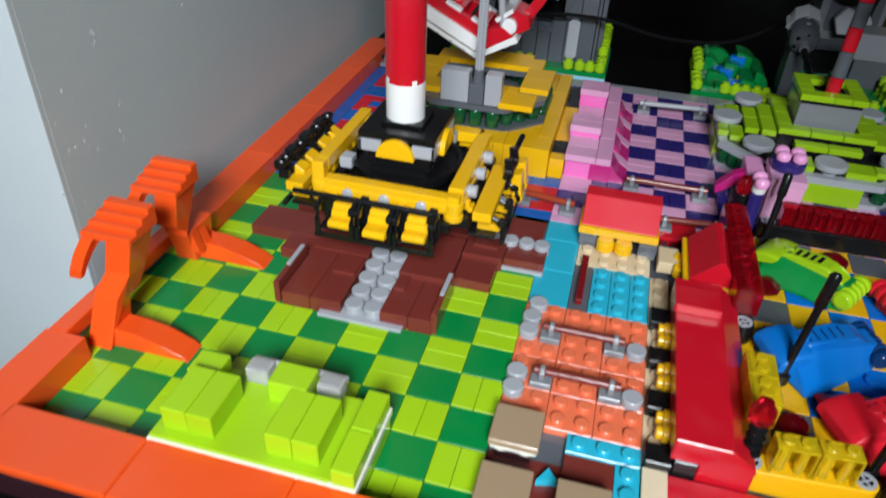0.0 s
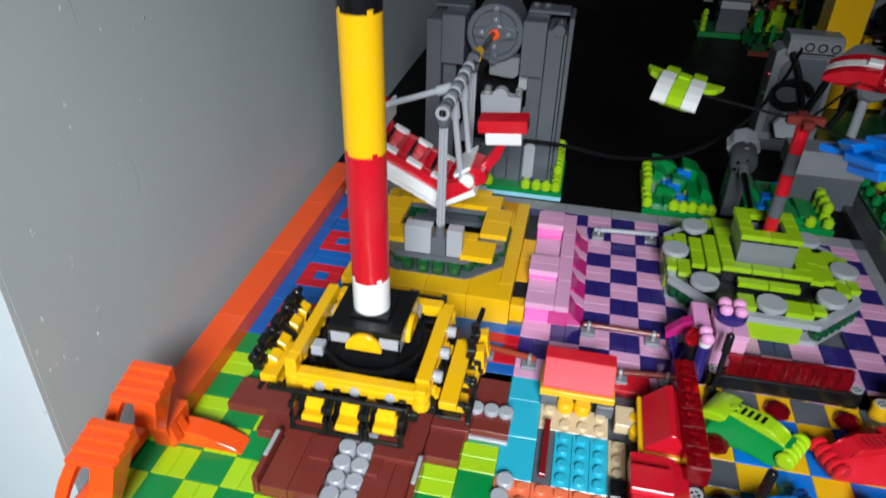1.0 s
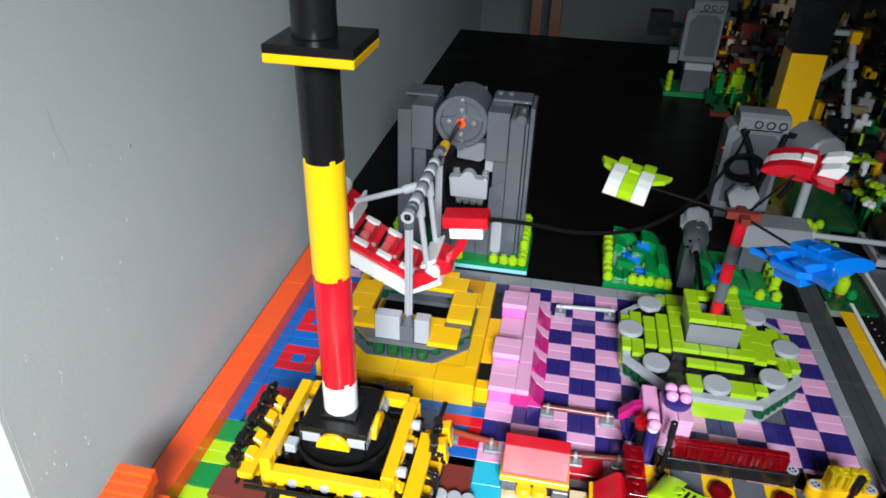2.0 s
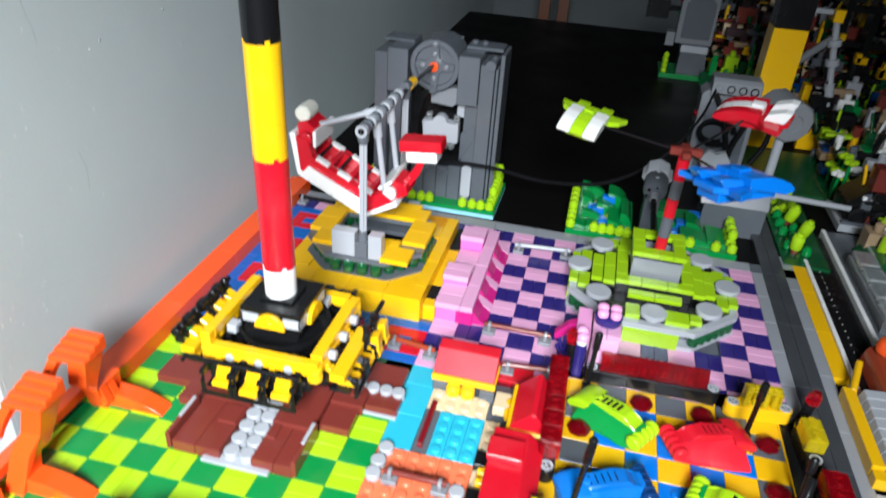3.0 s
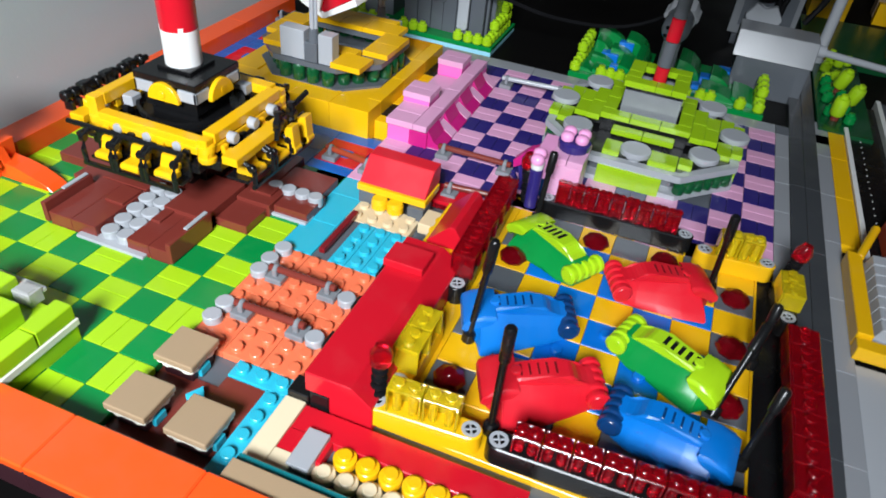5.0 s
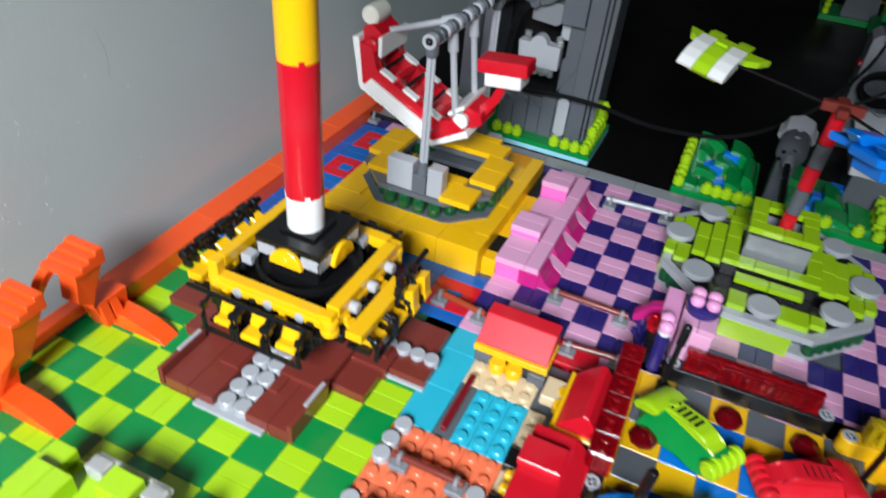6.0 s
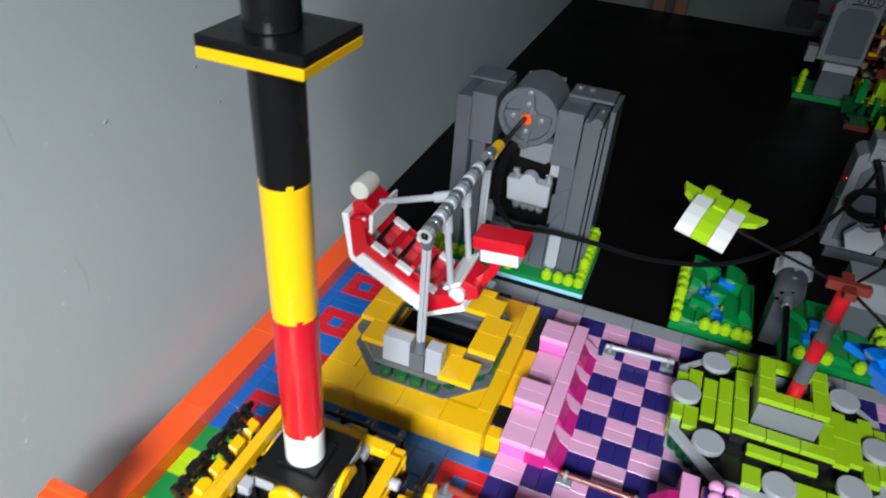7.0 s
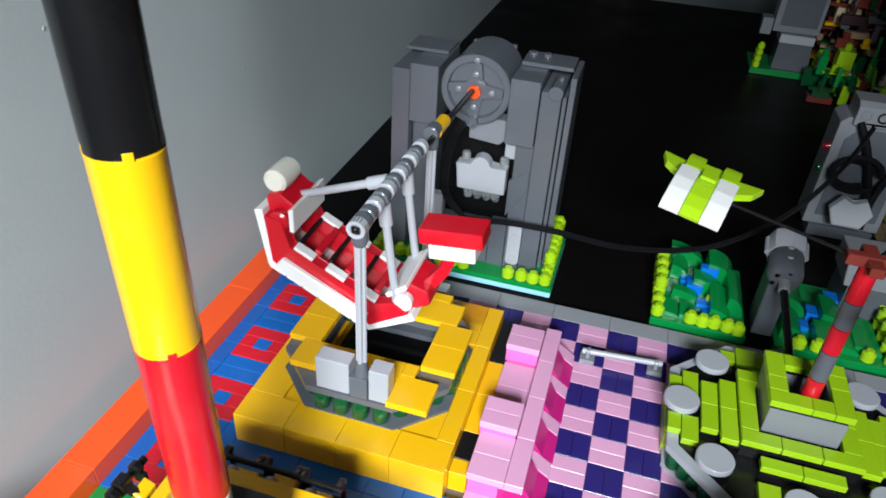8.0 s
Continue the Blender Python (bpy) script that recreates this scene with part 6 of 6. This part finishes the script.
prism(bm, [(18.6, 1.6), (20.8, 1.6), (21.4, 3.0), (20.6, 4.2), (19.7, 3.7), (18.8, 4.2), (18.0, 3.0)], "y", 18.8, 19.6, 0.08)
part("clip", bm, "light_grey", hb, "light grey clip")
bmn = thing("large_motor", "light grey cylindrical toy motor on a green plate", "toy motor", (25.5, 19, 0))
bm = bmesh.new()
lathe(bm, (25.0, 22.4, 9.0), (0.3, -1, -0.08), [(1.9, 0), (2.3, 0.2), (2.3, 4.4), (2.0, 4.7), (1.0, 4.7), (0.9, 4.5), (0, 4.5)], 10)
part("body", bm, "mid_grey", bmn)
bm = bmesh.new()
lathe(bm, (25.6, 18.6, 0), (0, 0, 1), [(0.9, -0.6), (0.5, 0.6), (0.5, 7.2)], 12)
part("stand", bm, "light_grey", bmn)

# ---- neighbouring park to the right ----
sd = thing("road_module", "light grey base with a yellow kerb stripe and a black toy road", "toy road", (30, -10, -0.6), kind="structure")
for k in range(7):
    piece("tile", 1, 6, 0.6, 25.5, 1 - 6 * k, -0.6, "kerb_grey", sd)
for k in range(3):
    piece("tile", 1.2, 6, 0.6, 26.6, 1 - 6 * k, -0.6, "yellow", sd)
for k in range(3):
    piece("tile", 0.35, 8, 0.75, 27.4, 0 - 8 * k, -0.6, "white", sd), piece("tile", 0.4, 8, 0.9, 30.4, 7 - 8 * k, -0.6, "white", sd)
piece("tile", 2.6, 40, 0.4, 28.9, -10, -0.6, "black", sd)
piece("tile", 14, 24, 0.3, 38, 0, -0.6, "dark_grey", sd)
bm = bmesh.new()
for k in range(26):
    lathe(bm, (28.5, 2.5 - 0.95 * k, -0.2), (0, 0, 1), [(0.055, 0), (0.05, 0.03), (0, 0.04)], 8)
part("white_dot", bm, "white", sd, "row of small white dots")
for x, y, lean in ((26.5, 5.0, 0.0), (27.7, 8.2, 0.25), (27.0, 11.4, 0.25)):
    tb2 = thing("lime_bush", "tall lime round brick on a brown stud", "toy bush", (x, y, 0.1), group="lime bushes")
    bm = bmesh.new()
    rod(bm, (x, y, 0.1), (x, y, 0.6), 0.34, 12)
    part("stem", bm, "brown", tb2)
    bm = bmesh.new()
    lathe(bm, (x, y, 0.6), (lean, -0.1, 1), [(0.5, 0), (0.58, 0.12), (0.6, 1.2), (0.5, 1.5), (0.32, 1.55), (0.3, 1.75), (0.24, 1.8)], 14)
    part("crown", bm, "lime", tb2)
gs = thing("grass_strip", "green plate strip with lime round bricks", "toy garden", (26, 10, 0))
blocks("plate", "dark_green", gs, (25.2, 29.4, 2.6, 20, -0.6, 0.1))
blocks("plate", "dark_green", gs, (24.5, 34, 20, 34, -0.6, 0.0))
for k in range(16):
    moss(gs, 25.9 + 2.6 * rm.random(), 4.9 + 0.95 * k, 0.1, "green" if k < 9 else "lime", n=1 + (k > 9 and k % 4 == 1))
sl = thing("yellow_stall", "yellow framed toy stall with a pale ribbed panel", "toy stall", (27.5, -20, 0))
bm = bmesh.new()
prism(bm, [(-23.8, 0.0), (-22.9, 0.0), (-16.2, 0.0), (-16.2, 1.0), (-23.8, 1.0)], "x", 25.8, 26.6, 0.05)
part("side", bm, "yellow", sl)
blocks("front", "yellow", sl, (25.8, 31.5, -24.8, -23.9, 0.0, 0.8))
bm = bmesh.new()
rod(bm, (26.5, -16.4, 0.8), (27.5, -13.4, 1.3), 0.26, 12)
part("post", bm, "yellow", sl)
for k in range(7):
    bm = bmesh.new()
    prism(bm, [(26.7, 0.2), (31.4, 0.2), (29.4, 1.3 + 0.04 * k), (27.0, 1.1 + 0.04 * k)], "y", -23.2 + 0.95 * k, -22.28 + 0.95 * k, 0.04)
    part("slat", bm, "light_grey", sl, "pale ribbed slat")
blocks("panel", "light_grey", sl, (26.7, 31, -23.8, -16.4, 0.0, 0.4))
fg = thing("brown_dome_stack", "reddish brown rounded bricks with an orange dome", "toy bricks", (31, -13, 0))
bm = bmesh.new()
prism(bm, [(28.3, -0.3), (35.0, -0.3), (35.0, 2.0), (29.6, 2.0), (28.6, 1.4)], "y", -17.5, -11.0, 0.25)
part("block", bm, "rust", fg)
bm = bmesh.new()
lathe(bm, (29.6, -12.2, 1.9), (0, 0, 1), [(0.9, 0), (0.95, 0.4), (0.8, 0.9), (0.4, 1.2), (0, 1.25)], 20)
part("dome", bm, "orange", fg, "orange dome")
bm = bmesh.new()
lathe(bm, (31.6, -14.6, 1.9), (0, 0, 1), [(1.4, 0), (1.5, 0.4), (1.2, 1.1), (0.6, 1.5), (0, 1.6)], 20)
part("dome", bm, "rust", fg, "brown dome")
blocks("plate", "light_grey", sl, (25.0, 30, -40, -25, -0.6, -0.1))
gb2 = thing("green_tuft", "green plate tuft beside the grey base", "toy garden", (29, -30, 0))
blocks("tuft", "green", gb2, (28.4, 31, -31, -27.5, -0.1, 0.5))
bv = thing("black_vehicle", "glossy black toy machine on a light grey base plate", "toy vehicle", (35, 15, 0))
blocks("base_plate", "light_grey", bv, (32.2, 39.5, 12.4, 18.5, -0.3, 0.5), label="light grey base plate")
bm = bmesh.new()
prism(bm, [(32.6, 0.6), (39.0, 0.6), (39.0, 3.4), (37.6, 4.4), (34.6, 4.6), (33.2, 3.2), (32.4, 2.4)], "y", 13.4, 17.6, 0.18)
part("body", bm, "black", bv)
for x in (33.8, 36.0, 38.2):
    bm = bmesh.new()
    lathe(bm, (x, 13.4, 1.4), (0, -1, 0), [(0.9, 0), (0.95, 0.1), (0.95, 0.5), (0.6, 0.6), (0.5, 0.5), (0, 0.5)], 20)
    part("wheel", bm, "rubber", bv, "black wheel")
blocks("window", "glass_clear", bv, (34.8, 37.2, 13.28, 13.38, 3.0, 4.0), label="clear window")
blocks("step", "dark_grey", bv, (32.4, 39.2, 12.6, 13.2, 0.5, 0.8))
fp = thing("flower_bed", "green plate with lime stalks and white flowers", "toy garden", (36.5, 22, 0))
blocks("plate", "dark_green", fp, (32.5, 42, 19, 26, -0.6, 0.2))
rf = random.Random(31)
for k in range(22):
    x, y = 33 + 8.4 * rf.random(), 19.6 + 5.8 * rf.random()
    h = rf.uniform(1.6, 4.6)
    bm = bmesh.new()
    rod(bm, (x, y, 0.2), (x + rf.uniform(-0.3, 0.3), y, h), 0.2, 8)
    part("stalk", bm, "green", fp)
    bm = bmesh.new()
    for a in range(4):
        p = Vector((x + 0.42 * math.cos(1.57 * a), y + 0.42 * math.sin(1.57 * a), h))
        lathe(bm, p, (0, 0, 1), [(0.2, 0), (0.38, 0.12), (0.38, 0.4), (0.2, 0.55)], 10)
    part("blossom", bm, "white" if k % 3 == 0 else "lime", fp, "white flower" if k % 3 == 0 else "lime leaf cluster")
mb = thing("green_mound", "dark green mound with one tall lime round brick", "toy garden", (34, 6, 0))
bm = bmesh.new()
prism(bm, [(32.6, -0.3), (37.5, -0.3), (37.0, 0.5), (35.4, 1.2), (33.6, 0.9)], "y", 3.6, 8.6, 0.15)
part("slope", bm, "dark_green", mb)
bm = bmesh.new()
lathe(bm, (34.6, 6.6, 0.8), (0.1, 0.05, 1), [(0.5, 0), (0.55, 0.1), (0.55, 1.6), (0.45, 1.7), (0.3, 1.72), (0.3, 1.95), (0.24, 2.0)], 14)
part("round_brick", bm, "lime", mb, "tall lime round brick")
vb = thing("silver_box", "clear silver toy box on the road module", "toy box", (32.3, -1.0, 0))
blocks("body", "steel", vb, (31.2, 33.4, -6.4, 5.0, -0.3, 0.9))
for y in (-6.0, -3.2, -0.4, 2.4):
    blocks("lid", "glass_clear", vb, (31.4, 33.2, y, y + 2.4, 0.92, 1.5))

# ---- far models ----
py = thing("tall_pillar", "tall yellow pillar with a black upper half", "toy tower", (27.4, 38, 0))
blocks("yellow_half", "yellow", py, (25.4, 29.5, 36, 40, -0.6, 14.8))
blocks("black_half", "black", py, (25.4, 29.5, 36, 40, 14.82, 30))
gh = thing("far_control_unit", "grey toy control unit on a green plate with lime bricks", "toy motor", (19.6, 67, 0))
blocks("plate", "green", gh, (15.2, 24.2, 64.6, 72, -0.6, 0.2))
bm = bmesh.new()
prism(bm, [(17.9, 0.2), (22.7, 0.2), (22.2, 3.9), (22.2, 5.2), (18.0, 5.2), (18.0, 3.9)], "y", 65.4, 69, 0.08)
part("neck", bm, "dark_grey", gh, "dark grey neck")
blocks("collar", "light_grey", gh, (17.9, 22.3, 65.1, 69, 3.9, 5.0))
control_unit(gh, 16.7, 65.6, 5.2, 13.5, 5.9, ((12.0, "glass_red"), (10.0, "glass_green")))
blocks("side_box", "mid_grey", gh, (15.2, 16.6, 65.8, 68, 4.6, 6.8))
blocks("rear_box", "black", gh, (11.4, 15.0, 68, 71, 8.4, 12.2), label="black box on an arm")
blocks("rear_arm", "black", gh, (14.9, 16.75, 69.0, 69.8, 9.6, 10.4))
for x in (15.9, 23.5):
    moss(gh, x, 65.2, 0.2, n=4), moss(gh, x, 66.4, 0.2, n=3)
rd = thing("jointed_mast", "tall light grey jointed toy mast with a yellow tip", "toy mast", (36.5, 40, 0))
M0, M1 = Vector((36.6, 40, -0.6)), Vector((33.4, 40.4, 15.6))
for a, b, r in ((0.0, 0.34, 0.3), (0.34, 0.52, 0.62), (0.52, 0.66, 0.42), (0.66, 0.71, 0.85), (0.71, 0.81, 0.42), (0.81, 0.86, 0.85), (0.86, 1.0, 0.42)):
    bm = bmesh.new()
    rod(bm, M0.lerp(M1, a), M0.lerp(M1, b), r, 12)
    part("joint" if r > 0.5 else "shaft", bm, "light_grey", rd)
bm = bmesh.new()
box(bm, 32.8, 34.0, 39.8, 41.0, 15.5, 17.0)
part("tip", bm, "yellow", rd, "yellow tip")
bm = bmesh.new()
rod(bm, (33.6, 40.6, 13.4), (30.6, 42.5, 9.4), 0.5, 10), rod(bm, (30.6, 42.5, 9.4), (30.0, 43, 7.0), 0.3, 10)
part("side_arm", bm, "mid_grey", rd, "grey side arm")
bm = bmesh.new()
box(bm, 30.0, 33.2, 41, 42, 16.2, 16.8)
part("cross_arm", bm, "light_grey", rd)
lt = thing("black_scaffold", "tall black brick scaffold set with yellow blocks", "toy tower", (47, 62, 0))
rl = random.Random(21)
for x in (39.5, 43.5, 47.5, 51.5, 55.5):
    blocks("post", "black", lt, (x - 0.5, x + 0.5, 58, 61, -0.6, 30))
for z in (4.0, 9.0, 14.0, 19.0, 24.0):
    blocks("beam", "black", lt, (39, 56, 58.4, 60.6, z, z + 0.8))
for k in range(26):
    x, z = 39.5 + 4 * rl.randrange(5) + rl.uniform(-1.4, 1.0), 4.8 + 5 * rl.randrange(5) + rl.uniform(0, 2.4)
    w = rl.choice((0.8, 1.0, 1.6))
    blocks("yellow_block", "yellow", lt, (x, x + w, 57.2, 58.4, z, z + rl.choice((1.0, 1.4, 2.0))), label="yellow block")


def far_models(name, label, x0, x1, y0, y1, n, mats, seed, top):
    """Many small bricks, slopes and studs of models far off, built up in heaps."""
    r = random.Random(seed)
    t = thing(name, label, "toy village", ((x0 + x1) / 2, (y0 + y1) / 2, 0), kind="stuff")
    meshes = {m: bmesh.new() for m in dict.fromkeys(mats)}
    hgt = {}
    for k in range(n):
        x, y = r.uniform(x0, x1), r.uniform(y0, y1)
        cell = (int(x / 3), int(y / 3))
        z = hgt.get(cell, -0.6)
        if z > top:
            continue
        w, d, h = r.choice((0.5, 1, 1, 2, 3)), r.choice((0.5, 1, 1, 2)), r.choice((0.2, 0.4, 0.4, 0.8, 1.2, 2.4))
        bm = meshes[r.choice(mats)]
        box(bm, x - w / 2, x + w / 2, y - d / 2, y + d / 2, z, z + h)
        if r.random() < 0.35:
            lathe(bm, (x, y, z + h), (0, 0, 1), [(0.4, 0), (0.45, 0.1), (0.45, 0.7), (0.3, 0.85)], 10)
        if r.random() < 0.15:
            rod(bm, (x, y, z + h), (x + r.uniform(-1, 1), y, z + h + r.uniform(1.5, 3.5)), 0.18, 6)
        hgt[cell] = z + h
    for m, bm in meshes.items():
        part("brick_heap", bm, m, t)


far_models("brown_village", "heaped brown, tan and grey toy bricks of a far model", 24, 60, 62, 92, 2600, ("brown", "tan", "dark_tan", "dark_grey", "black", "rubber", "maroon", "light_grey", "dark_green", "brown", "yellow"), 5, 10)
far_models("garden_village", "lime and dark green toy planting in front of a far model", 23, 48, 56, 64, 420, ("lime", "dark_green", "green", "dark_green", "brown"), 6, 2.4)
far_models("dark_village", "black, grey and green toy bricks of the next model", 34, 60, 8, 54, 1500, ("black", "rubber", "dark_grey", "dark_green", "black", "lime", "maroon", "light_grey", "brown", "navy", "green", "rubber", "white", "yellow", "dark_tan"), 8, 4.5)
